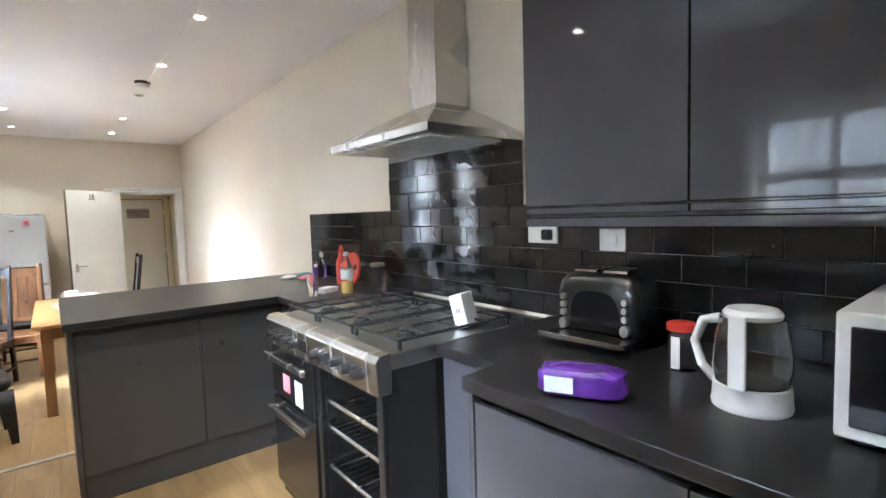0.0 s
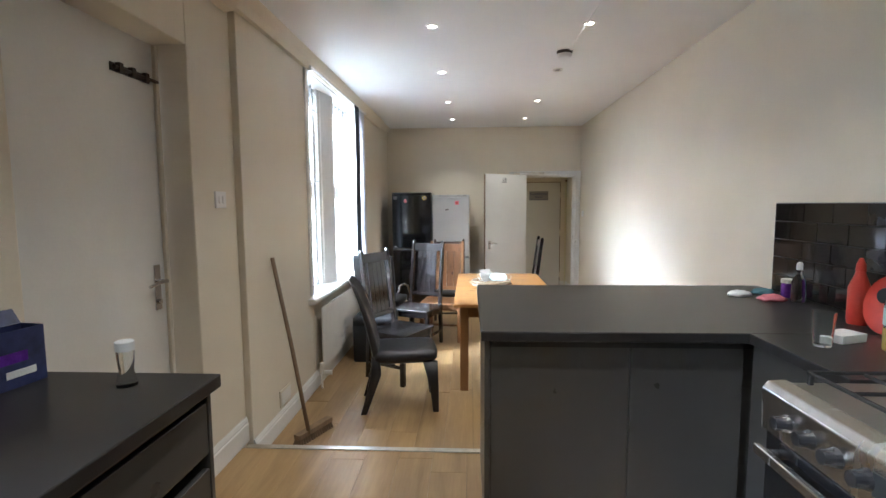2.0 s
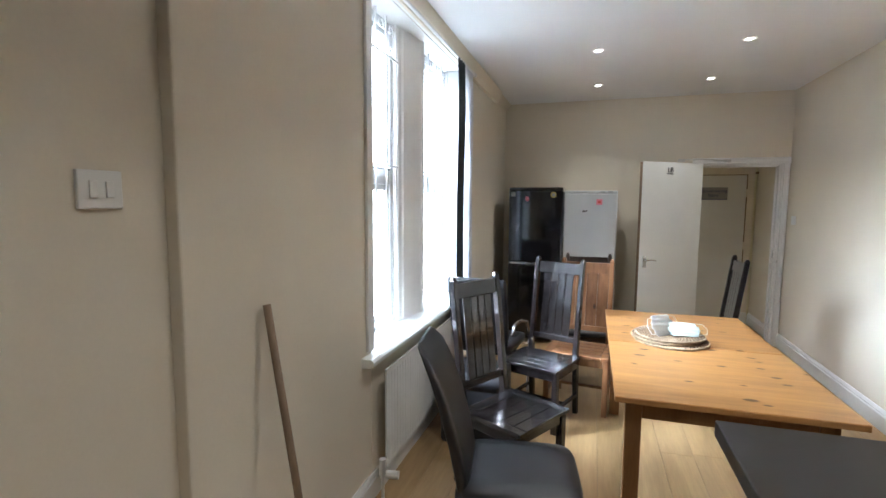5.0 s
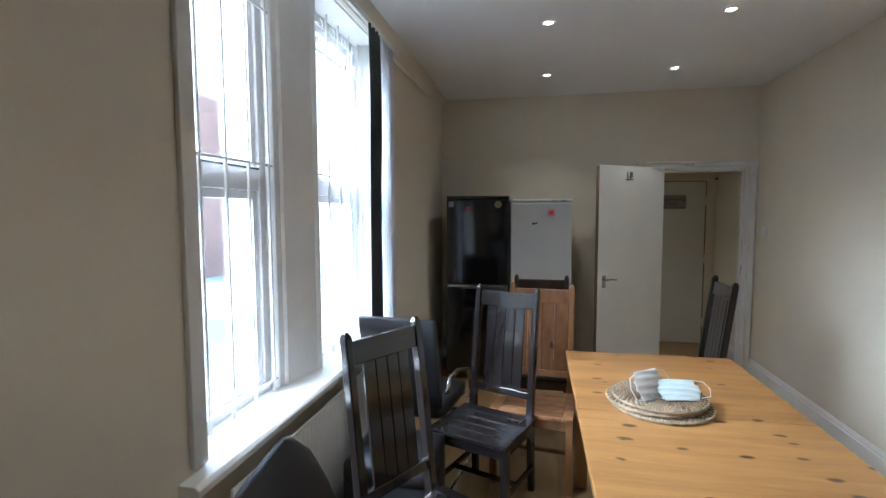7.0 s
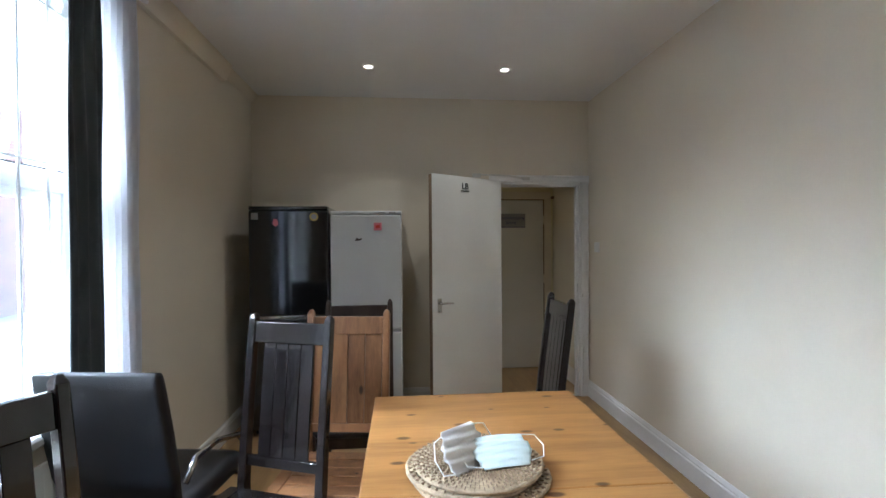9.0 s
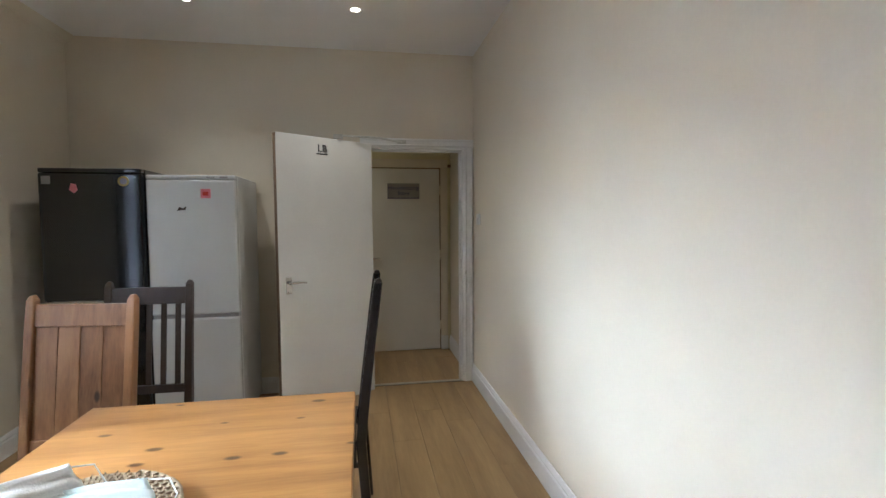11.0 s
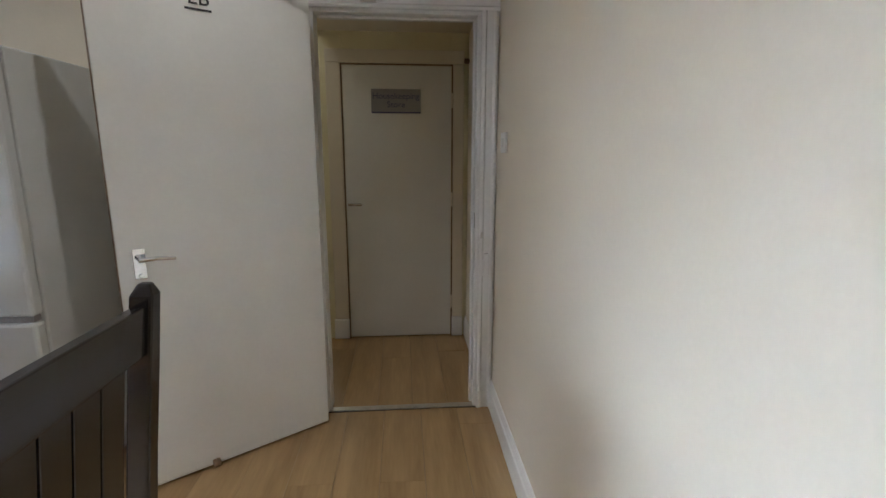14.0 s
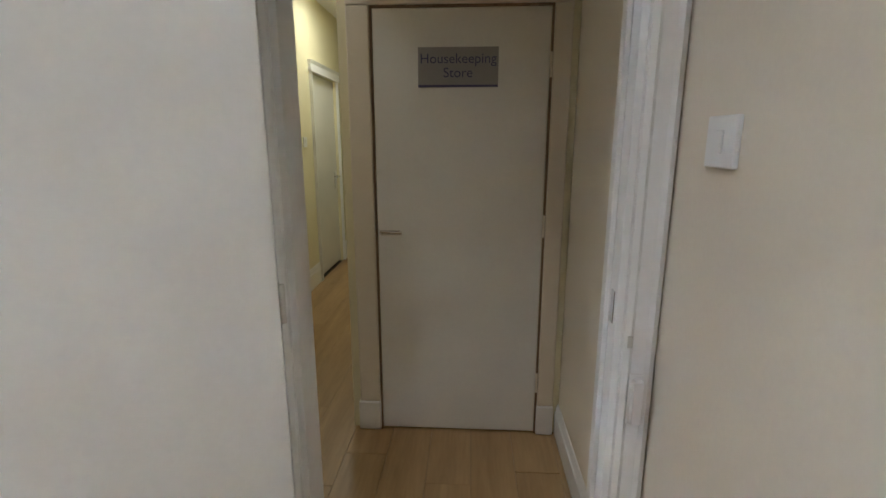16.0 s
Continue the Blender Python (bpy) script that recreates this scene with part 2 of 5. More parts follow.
M_TEAL = mat("teal_cloth", (0.10, 0.25, 0.30), 0.9, vary=0.25, scale=20, fine=200, bump=0.1)
M_GLASS = mat("clear_glass", (0.96, 0.98, 0.97), 0.03, vary=0.0, bump=0.0, trans=1.0)
M_BLACK = mat("black_plastic", (0.012, 0.012, 0.013), 0.4, vary=0.2, bump=0.0)
M_SIGN = mat("grey_engraved_sign", (0.30, 0.29, 0.29), 0.35, vary=0.06, scale=8, bump=0.0)
M_SIGNBLUE = mat("navy_sign_line", (0.06, 0.06, 0.16), 0.4, vary=0.05, bump=0.0)
M_LAMP = mat("lamp_glow", (0.9, 0.9, 0.9), 0.4, vary=0.0, bump=0.0, emit=(1.0, 0.9, 0.75, 2.5))


# ---- mesh helpers ----
def finish(name, bm, material, parent=None, smooth=False, bevel=0.0, segs=2):
    bmesh.ops.recalc_face_normals(bm, faces=bm.faces)
    me = bpy.data.meshes.new(name)
    bm.to_mesh(me)
    bm.free()
    me.materials.append(material)
    if smooth:
        for p in me.polygons:
            p.use_smooth = True
    o = new(name, me)
    if parent:
        o.parent = parent
    if bevel:
        md = o.modifiers.new("bevel", 'BEVEL')
        md.width, md.segments, md.limit_method = bevel, segs, 'ANGLE'
    return o


def add_box(bm, lo, hi, m=None):
    vs = [bm.verts.new((x, y, z)) for z in (lo[2], hi[2]) for y in (lo[1], hi[1]) for x in (lo[0], hi[0])]
    for q in ((0, 2, 3, 1), (4, 5, 7, 6), (0, 1, 5, 4), (2, 6, 7, 3), (0, 4, 6, 2), (1, 3, 7, 5)):
        bm.faces.new([vs[i] for i in q])
    if m is not None:
        bmesh.ops.transform(bm, matrix=m, verts=vs)
    return vs


def box(name, lo, hi, material, parent=None, bevel=0.003, m=None):
    bm = bmesh.new()
    add_box(bm, lo, hi, m)
    return finish(name, bm, material, parent, bevel=bevel)


APART = {"foot", "bracket", "hinge", "plug", "apron", "louvre", "rocker", "slot", "sticker", "filter", "vent_mark", "panel", "seat_frame"}


def boxes(name, list_of, material, parent=None, bevel=0.003):
    if name in APART:
        for b in list_of:
            o = box(name, b[0], b[1], material, parent, bevel)
        return o
    bm = bmesh.new()
    for b in list_of:
        add_box(bm, *b)
    return finish(name, bm, material, parent, bevel=bevel)


def add_tube(bm, pts, r, n=10, caps=True):
    """A round bar through the points; r is one radius or one for each point."""
    pts = [Vector(p) for p in pts]
    rings = []
    for i, p in enumerate(pts):
        t = (pts[min(i + 1, len(pts) - 1)] - pts[max(i - 1, 0)]).normalized()
        a = t.orthogonal().normalized() if i == 0 else (rings[-1][1] - t * rings[-1][1].dot(t)).normalized()
        b = t.cross(a)
        rad = r[i] if isinstance(r, (list, tuple)) else r
        rings.append(([bm.verts.new(p + rad * (math.cos(k * math.tau / n) * a + math.sin(k * math.tau / n) * b)) for k in range(n)], a))
    for (u, _), (v, _) in zip(rings, rings[1:]):
        for k in range(n):
            bm.faces.new((u[k], u[(k + 1) % n], v[(k + 1) % n], v[k]))
    if caps:
        bm.faces.new(rings[0][0])
        bm.faces.new(rings[-1][0])


def tube(name, pts, r, material, parent=None, n=10):
    bm = bmesh.new()
    add_tube(bm, pts, r, n)
    return finish(name, bm, material, parent, smooth=n > 6)


def lathe(name, profile, material, parent=None, at=(0, 0, 0), n=28):
    """A turned body from (radius, height) pairs."""
    bm = bmesh.new()
    rings = [[bm.verts.new((at[0] + r * math.cos(k * math.tau / n), at[1] + r * math.sin(k * math.tau / n), at[2] + z)) for k in range(n)]
             for r, z in profile]
    for u, v in zip(rings, rings[1:]):
        for k in range(n):
            bm.faces.new((u[k], u[(k + 1) % n], v[(k + 1) % n], v[k]))
    bm.faces.new(rings[0])
    bm.faces.new(rings[-1])
    o = finish(name, bm, material, parent, smooth=True)
    md = o.modifiers.new("edges", 'EDGE_SPLIT')
    md.split_angle = radians(40)
    return o


def loft(name, sections, material, parent=None, n=20, power=4.0):
    """A soft body through sections of (centre, half width along x, half thickness, tilt in degrees about x)."""
    bm = bmesh.new()
    rings = []
    for c, w, t, tilt in sections:
        ring = []
        for k in range(n):
            a = k * math.tau / n
            ca, sa = math.cos(a), math.sin(a)
            u = w * math.copysign(abs(ca) ** (2 / power), ca)
            v = t * math.copysign(abs(sa) ** (2 / power), sa)
            ring.append(bm.verts.new((c[0] + u, c[1] + v * math.cos(radians(tilt)), c[2] + v * math.sin(radians(tilt)))))
        rings.append(ring)
    for u, v in zip(rings, rings[1:]):
        for k in range(n):
            bm.faces.new((u[k], u[(k + 1) % n], v[(k + 1) % n], v[k]))
    bm.faces.new(rings[0])
    bm.faces.new(rings[-1])
    return finish(name, bm, material, parent, smooth=True, bevel=0)


def prism(name, outline, axis, a, b, material, parent=None, bevel=0.0):
    """An outline swept straight along an axis from a to b; the outline's pairs are the two other axes in order."""
    bm = bmesh.new()

    def at(p, s):
        q = list(p)
        q.insert(axis, s)
        return q
    u = [bm.verts.new(at(p, a)) for p in outline]
    v = [bm.verts.new(at(p, b)) for p in outline]
    k = len(u)
    for i in range(k):
        bm.faces.new((u[i], u[(i + 1) % k], v[(i + 1) % k], v[i]))
    bm.faces.new(u)
    bm.faces.new(v)
    return finish(name, bm, material, parent, bevel=bevel)


def thing(name, label, category, m=None, group="", kind=""):
    e = new(name)
    if m is not None:
        e.matrix_basis = m
    return tagged(e, label, category, group, kind)


def letters(name, words, size, material, parent, m, depth=0.0015, spacing=1.0):
    c = bpy.data.curves.new(name, 'FONT')
    c.body, c.size, c.extrude, c.align_x, c.align_y, c.space_line = words, size, depth, 'CENTER', 'CENTER', spacing
    tmp = bpy.data.objects.new(name, c)
    me = bpy.data.meshes.new_from_object(tmp)
    bpy.data.objects.remove(tmp)
    me.transform(m)
    me.materials.append(material)
    o = new(name, me)
    o.parent = parent
    return o


# ---- walls, floors, ceilings ----
XL, XK, XR, YF, YB = 0.06, 0.02, 3.10, 8.83, -1.6


def structure(o, label=""):
    return tagged(o, label, kind="structure")


# left wall: kitchen stretch with a window and the back door, dining stretch with the double window
WY = [(4.97, 5.62), (6.02, 6.72)]
WZ = (0.79, 2.66)
KW0, KW1, KZ0, KZ1 = 0.45, 1.36, 1.42, 2.18  # kitchen window
structure(boxes("wall_west_kitchen", [
    ((-0.30, YB, -0.2), (XK, KW0, 3.0)), ((-0.30, KW0, -0.2), (XK, KW1, KZ0)), ((-0.30, KW0, KZ1), (XK, KW1, 3.0)),
    ((-0.30, KW1, -0.2), (XK, 2.41, 3.0)), ((-0.30, 2.41, 2.335), (XK, 3.355, 3.0)), ((-0.30, 2.41, -0.2), (XK, 3.355, KF - 0.02)),
    ((-0.30, 3.355, -0.2), (XK, 3.79, 3.0))], M_WALL, bevel=0.006), "cream painted plaster wall")
structure(boxes("wall_west_dining", [
    ((-0.30, 3.79, -0.2), (XL, WY[0][0], 3.0)), ((-0.30, WY[0][0], -0.2), (XL, WY[1][1], WZ[0] - 0.03)),
    ((-0.30, WY[0][0], WZ[1]), (XL, WY[1][1], 3.0)), ((-0.30, WY[1][1], -0.2), (XL, YF, 3.0))], M_WALL, bevel=0.006), "cream painted plaster wall")
XE = 3.135  # the dining stretch runs slightly out of square
structure(prism("wall_east", [(XR, YB), (XR, 3.98), (XE, YF + 0.1), (XE + 0.2, YF + 0.1), (XR + 0.2, YB)], 2, -0.2, 3.0, M_WALL), "cream painted plaster wall")
DX0, DX1, DH = 2.255, 3.05, 2.005
structure(boxes("wall_north", [
    ((-0.30, YF, -0.2), (DX0, YF + 0.10, 3.0)), ((DX0, YF, DH), (DX1, YF + 0.10, 3.0)), ((DX1, YF, -0.2), (XE, YF + 0.10, 3.0))],
    M_WALL, bevel=0), "cream painted plaster wall with a doorway")
structure(box("wall_south", (-0.30, YB - 0.2, -0.2), (XR + 0.2, YB, 3.0), M_WALL, bevel=0), "cream painted plaster wall")
structure(box("ceiling", (-0.30, YB, CEIL), (XE + 0.02, YF, CEIL + 0.15), M_CEIL, bevel=0), "white painted ceiling")
structure(box("floor_dining", (-0.30, 3.70, -0.2), (XE, YF + 0.02, -0.012), M_GAP, bevel=0), "oak laminate floor")
structure(box("floor_kitchen", (-0.30, YB, -0.2), (XR, 3.70, KF - 0.012), M_GAP, bevel=0), "oak laminate floor, one step up")
structure(prism("cornice", [(XL - 0.01, 2.655), (XL + 0.03, 2.66), (XL + 0.055, 2.70), (XL + 0.085, CEIL + 0.01), (XL - 0.01, CEIL + 0.01)],
                1, 3.75, 8.12, M_WALL), "boxed cream ledge under the ceiling")
structure(prism("cornice", [(XK - 0.01, 2.63), (XK + 0.05, 2.64), (XK + 0.09, 2.68), (XK + 0.12, CEIL + 0.01), (XK - 0.01, CEIL + 0.01)],
                1, YB, 3.75, M_WALL), "boxed cream ledge under the ceiling")
structure(prism("cornice", [(XL - 0.01, 2.70), (XL + 0.02, 2.72), (XL + 0.07, CEIL + 0.01), (XL - 0.01, CEIL + 0.01)],
                1, 8.121, YF, M_WALL), "cream coving")
# step between the floors and its metal nosing
structure(box("step_riser", (XL, 3.70, -0.01), (1.50, 3.725, KF - 0.004), M_OAK, bevel=0.002), "oak step front")
structure(prism("threshold_strip", [(3.69, KF - 0.001), (3.735, KF - 0.03), (3.735, KF + 0.003), (3.728, KF + 0.006), (3.69, KF + 0.006)],
                0, XL, 1.44, M_ALU, bevel=0.001), "worn aluminium step nosing")


def skirting(name, pts, z, h, label="white painted skirting board"):
    """A moulded board along a wall line from pts[0] to pts[1], standing proud to its left side."""
    a, b = Vector((*pts[0], 0)), Vector((*pts[1], 0))
    d = (b - a).normalized()
    s = Vector((-d.y, d.x, 0))
    bm = bmesh.new()
    prof = [(0, 0), (0.018, 0), (0.018, h * 0.72), (0.012, h * 0.78), (0.014, h * 0.84), (0.006, h), (0, h)]
    ring = [[bm.verts.new(p + s * o + Vector((0, 0, z + hh))) for o, hh in prof] for p in (a, b)]
    k = len(prof)
    for i in range(k):
        bm.faces.new((ring[0][i], ring[0][(i + 1) % k], ring[1][(i + 1) % k], ring[1][i]))
    bm.faces.new(ring[0])
    bm.faces.new(ring[1])
    return structure(finish(name, bm, M_WHITE), label)


skirting("baseboard", ((XL, YF), (XL, 3.79)), 0, 0.135)
skirting("baseboard", ((XK, 3.785), (XK, 3.37)), KF, 0.15)
skirting("baseboard", ((XR, 3.99), (XE - 0.001, YF)), 0, 0.15)
skirting("baseboard", ((2.18, YF), (XL, YF)), 0, 0.13)

# ---- door to the hall ----
ARCH = [(0, 0), (0, 0.022), (0.012, 0.026), (0.02, 0.018), (0.045, 0.016), (0.055, 0.02), (0.066, 0.012), (0.07, 0)]


def architrave(name, x0, x1, y, h, z0=0.0, side=-1, w=0.07, label="white painted moulded door surround", hw=None):
    """Two uprights and a head round an opening in a wall that faces along y."""
    e = structure(thing(name, label, ""))
    k = w / 0.07
    prism("upright", [(x0 - u * k, y + side * v) for u, v in ARCH], 2, z0, h, M_WHITE, e)
    prism("upright", [(x1 + u * (hw or w) / 0.07, y + side * v) for u, v in ARCH], 2, z0, h, M_WHITE, e)
    prism("head", [(y + side * v, h + u * k) for u, v in ARCH], 0, x0 - w, x1 + (hw or w), M_WHITE, e)
    return e


architrave("trim_hall_door", DX0, DX1, YF, DH, hw=0.083)
jamb = structure(thing("door_frame_hall", "white painted door lining with a stop bead", ""))
boxes("lining", [((DX0 - 0.001, YF - 0.004, 0), (DX0 + 0.018, YF + 0.104, DH)), ((DX1 - 0.018, YF - 0.004, 0), (DX1 + 0.001, YF + 0.104, DH)),
                 ((DX0 + 0.018, YF - 0.004, DH - 0.018), (DX1 - 0.018, YF + 0.104, DH))], M_WHITE, jamb, 0.002)
boxes("stop_bead", [((DX1 - 0.032, YF + 0.045, 0), (DX1 - 0.019, YF + 0.08, DH - 0.02)), ((DX0 + 0.032, YF + 0.045, DH - 0.032), (DX1 - 0.033, YF + 0.08, DH - 0.019))],
      M_WHITE, jamb, 0.002)
boxes("strike_keep", [((DX1 + 0.018, YF - 0.031, 0.74), (DX1 + 0.052, YF - 0.0265, 0.87)), ((DX1 + 0.022, YF - 0.052, 0.75), (DX1 + 0.045, YF - 0.0315, 0.86))], M_WHITE, jamb, 0.003)
boxes("old_screw_plate", [((DX1 + 0.006, YF - 0.030, 0.935), (DX1 + 0.018, YF - 0.027, 0.965))], M_ALU, jamb, 0.001)
boxes("hinge_plate", [((DX0 - 0.035, YF - 0.030, z), (DX0 - 0.012, YF - 0.0265, z + 0.10)) for z in (0.22, 0.98, 1.66)], M_ALU, jamb, 0.001)
boxes("latch_keep", [((DX1 - 0.021, YF + 0.01, 0.98), (DX1 - 0.0185, YF + 0.035, 1.06))], M_CHROME, jamb, 0.001)
structure(box("threshold_hall", (DX0 + 0.019, YF - 0.01, 0.001), (DX1 - 0.019, YF + 0.03, 0.008), M_ALU, bevel=0.003), "worn metal threshold strip")


def lever(parent, x, y, z, side, flip=1, plate=(0.042, 0.115)):
    """A chrome lever on a plate, on a leaf that faces along local y."""
    bm = bmesh.new()
    add_box(bm, (x - plate[0] / 2, min(y, y + side * 0.007), z - plate[1] / 2), (x + plate[0] / 2, max(y, y + side * 0.007), z + plate[1] / 2))
    add_tube(bm, [(x, y, z + 0.02), (x, y + side * 0.045, z + 0.02)], 0.011, 12)
    add_tube(bm, [(x - flip * 0.006, y + side * 0.045, z + 0.02), (x + flip * 0.05, y + side * 0.05, z + 0.022), (x + flip * 0.115, y + side * 0.046, z + 0.014)], [0.010, 0.009, 0.007], 10)
    add_tube(bm, [(x, y + side * 0.006, z - 0.045), (x, y + side * 0.012, z - 0.045)], 0.008, 10)
    return finish("handle", bm, M_CHROME, parent, smooth=False, bevel=0.0015)


# the open leaf: local x runs from the hinge to the free edge, local -y faces the dining room
hx, hy, fx, fy = 2.264, 8.735, 1.607, 8.265
ang = math.degrees(math.atan2(fy - hy, fx - hx))
LEN = math.hypot(fx - hx, fy - hy)
leaf = thing("open_door", "cream painted flush door standing open with a chrome lever", "door", pose(hx, hy, 0, 0, 0, ang))
box("leaf", (0, -0.02, 0.012), (LEN, 0.02, DH + 0.003), M_DOOR, leaf, 0.003)
boxes("edge_strip", [((LEN + 0.0005, -0.0185, 0.014), (LEN + 0.002, 0.0185, DH))], M_BROOM, leaf, 0)
lever(leaf, LEN - 0.07, 0.0205, 0.945, 1, -1)
for hz in (0.24, 1.0, 1.68):
    tube("hinge_knuckle", [(-0.012, -0.012, hz), (-0.012, -0.012, hz + 0.09)], 0.009, M_ALU, leaf, 8)
boxes("kick_stop", [((LEN - 0.28, 0.021, 0.015), (LEN - 0.25, 0.05, 0.04))], M_BROOM, leaf, 0.004)
letters("letter_mark", "LB", 0.075, M_BLACK, leaf, pose(LEN - 0.36, 0.0235, 1.925, 90, 0, 180))
# black bar drawn as the drop shadow beneath the letters
boxes("letter_drop_shadow", [((LEN - 0.405, 0.0205, 1.882), (LEN - 0.31, 0.0235, 1.890))], M_BLACK, leaf, 0.001)
closer = thing("door_closer_arm", "grey metal closer arm above the open door", "door closer")
bm = bmesh.new()
add_tube(bm, [(2.02, 8.55, DH + 0.035), (2.36, 8.68, DH + 0.045)], 0.007, 8)
add_tube(bm, [(2.36, 8.68, DH + 0.04), (2.52, 8.80, DH + 0.035)], 0.009, 8)
add_box(bm, (2.49, 8.795, DH + 0.02), (2.56, 8.808, DH + 0.05))
add_box(bm, (1.99, 8.53, DH + 0.010), (2.06, 8.56, DH + 0.042))
finish("arm", bm, M_ALU, closer)

# ---- hall and corridor beyond ----
SX0, SX1, SY, SH = 2.271, 3.01, 9.89, 1.935
structure(box("floor_hall", (0.9, YF + 0.02, -0.2), (XR + 0.2, 15.2, -0.012), M_GAP, bevel=0), "oak laminate floor")
structure(box("wall_hall_east", (XR + 0.03, YF + 0.1, -0.2), (XR + 0.2, 11.2, 3.0), M_WALL, bevel=0), "cream painted wall")
structure(boxes("wall_store", [((2.12, SY, -0.1), (SX0, SY + 0.1, 3.0)), ((SX1, SY, -0.1), (XR + 0.03, SY + 0.1, 3.0)), ((SX0, SY, SH), (SX1, SY + 0.1, 3.0)),
                               ((2.12, SY + 0.1, -0.1), (2.22, 15.0, 3.0))], M_CORRIDOR, bevel=0.004), "cream painted wall of the store")
structure(box("ceiling_hall_low", (2.10, YF + 0.1, 2.15), (XR + 0.03, SY - 0.001, 2.25), M_WALL, bevel=0), "low cream ceiling")
# added panel, out of sight, keeps sky light from leaking under the store door
structure(box("wall_store_back", (SX0 - 0.02, SY + 0.045, -0.1), (SX1 + 0.02, SY + 0.09, SH + 0.02), M_WALL, bevel=0), "unseen panel blocking light behind the store door")
structure(box("wall_hall_bulkhead", (2.125, YF + 0.1, 2.251), (2.30, SY - 0.001, 2.80), M_WALL, bevel=0), "cream bulkhead over the hall")
structure(box("ceiling_corridor", (0.9, YF + 0.1, 2.72), (2.3, 15.0, 2.8), M_CEIL, bevel=0), "white ceiling")
CX = 1.17
structure(boxes("wall_corridor_west", [((CX - 0.15, YF + 0.1, -0.1), (CX, 12.45, 2.8)), ((CX - 0.15, 13.3, -0.1), (CX, 15.0, 2.8)), ((CX - 0.15, 12.45, 2.03), (CX, 13.3, 2.8))],
                M_CORRIDOR, bevel=0.003), "yellow cream painted corridor wall")
structure(box("wall_corridor_room", (CX - 0.15, 12.44, -0.1), (CX - 0.08, 13.31, 2.05), M_WALL, bevel=0), "wall behind the corridor door")
structure(box("wall_corridor_north", (0.9, 15.0, -0.1), (2.4, 15.15, 2.8), M_CORRIDOR, bevel=0), "cream painted wall")
skirting("baseboard", ((CX, 12.38), (CX, YF + 0.1)), 0, 0.20)
skirting("baseboard", ((CX, 15.0), (CX, 13.37)), 0, 0.20)
skirting("baseboard", ((XR + 0.03, YF + 0.1), (XR + 0.03, SY)), 0, 0.15)
e = structure(thing("trim_corridor_door", "cream painted door surround", ""))
for yy in (12.40, 13.30):
    prism("upright", [(CX + v, yy + u) for u, v in ((0, 0), (0, 0.03), (0.02, 0.02), (0.05, 0.02), (0.06, 0))], 2, 0, 2.03, M_WHITE, e)
prism("head", [(CX, 2.03), (CX + 0.03, 2.03), (CX + 0.025, 2.10), (CX + 0.04, 2.13), (CX, 2.13)], 1, 12.38, 13.38, M_WHITE, e)
far_door = thing("corridor_door", "pale cream closed door in the corridor wall", "door")
box("leaf", (CX - 0.07, 12.461, 0.01), (CX - 0.03, 13.299, 2.025), M_DOOR, far_door, 0.003)
bm = bmesh.new()
add_tube(bm, [(CX - 0.03, 13.2, 1.0), (CX + 0.03, 13.2, 1.0), (CX + 0.03, 13.09, 1.0)], 0.01, 8)
add_box(bm, (CX - 0.0295, 13.18, 0.86), (CX - 0.024, 13.22, 1.05))
finish("handle", bm, M_CHROME, far_door)
sw = thing("corridor_switch", "white plastic light switch on the corridor wall", "light switch")
box("plate", (CX, 12.12, 1.34), (CX + 0.012, 12.21, 1.43), M_PLASTIC, sw, 0.003)
box("rocker", (CX + 0.0125, 12.155, 1.365), (CX + 0.017, 12.175, 1.405), M_PLASTIC, sw, 0.002)

structure(box("trim_store_architrave", (SX0 - 0.11, SY - 0.022, 0.15), (SX0 - 0.012, SY - 0.001, SH + 0.012), M_WALL, bevel=0.006), "cream painted door surround")
structure(box("trim_store_plinth", (SX0 - 0.118, SY - 0.03, 0), (SX0 - 0.010, SY - 0.001, 0.15), M_WHITE, bevel=0.006), "cream painted plinth block")
structure(box("trim_store_architrave", (SX1 + 0.012, SY - 0.022, 0.15), (SX1 + 0.088, SY - 0.001, SH + 0.012), M_WALL, bevel=0.006), "cream painted door surround")
structure(box("trim_store_plinth", (SX1 + 0.010, SY - 0.03, 0), (SX1 + 0.09, SY - 0.001, 0.15), M_WHITE, bevel=0.006), "cream painted plinth block")
structure(box("trim_store_head", (SX0 - 0.11, SY - 0.022, SH + 0.013), (SX1 + 0.088, SY - 0.001, SH + 0.10), M_WALL, bevel=0.005), "cream painted door head")
structure(boxes("trim_store_lining", [((SX0 - 0.012, SY - 0.012, 0), (SX0 - 0.003, SY + 0.09, SH + 0.003)), ((SX1 + 0.003, SY - 0.012, 0), (SX1 + 0.012, SY + 0.09, SH + 0.003)),
                                      ((SX0 - 0.012, SY - 0.012, SH + 0.003), (SX1 + 0.012, SY + 0.09, SH + 0.012))], M_BROOM, bevel=0), "dark edged door lining")
store = thing("store_door", "cream painted flush store door, closed, with a grey sign", "door")
box("leaf", (SX0, SY - 0.012, 0.008), (SX1, SY + 0.028, SH), M_DOOR, store, 0.003)
bm = bmesh.new()
add_box(bm, (SX0 + 0.012, SY - 0.018, 0.985), (SX0 + 0.10, SY - 0.0125, 1.005))
add_tube(bm, [(SX0 + 0.012, SY - 0.026, 1.0), (SX0 + 0.11, SY - 0.026, 0.995)], 0.007, 8)
finish("bolt", bm, M_STEEL, store)
boxes("hinge", [((SX1 - 0.001, SY - 0.022, z), (SX1 + 0.010, SY - 0.0125, z + 0.10)) for z in (0.22, 0.98, 1.66)], M_WALL, store, 0.003)
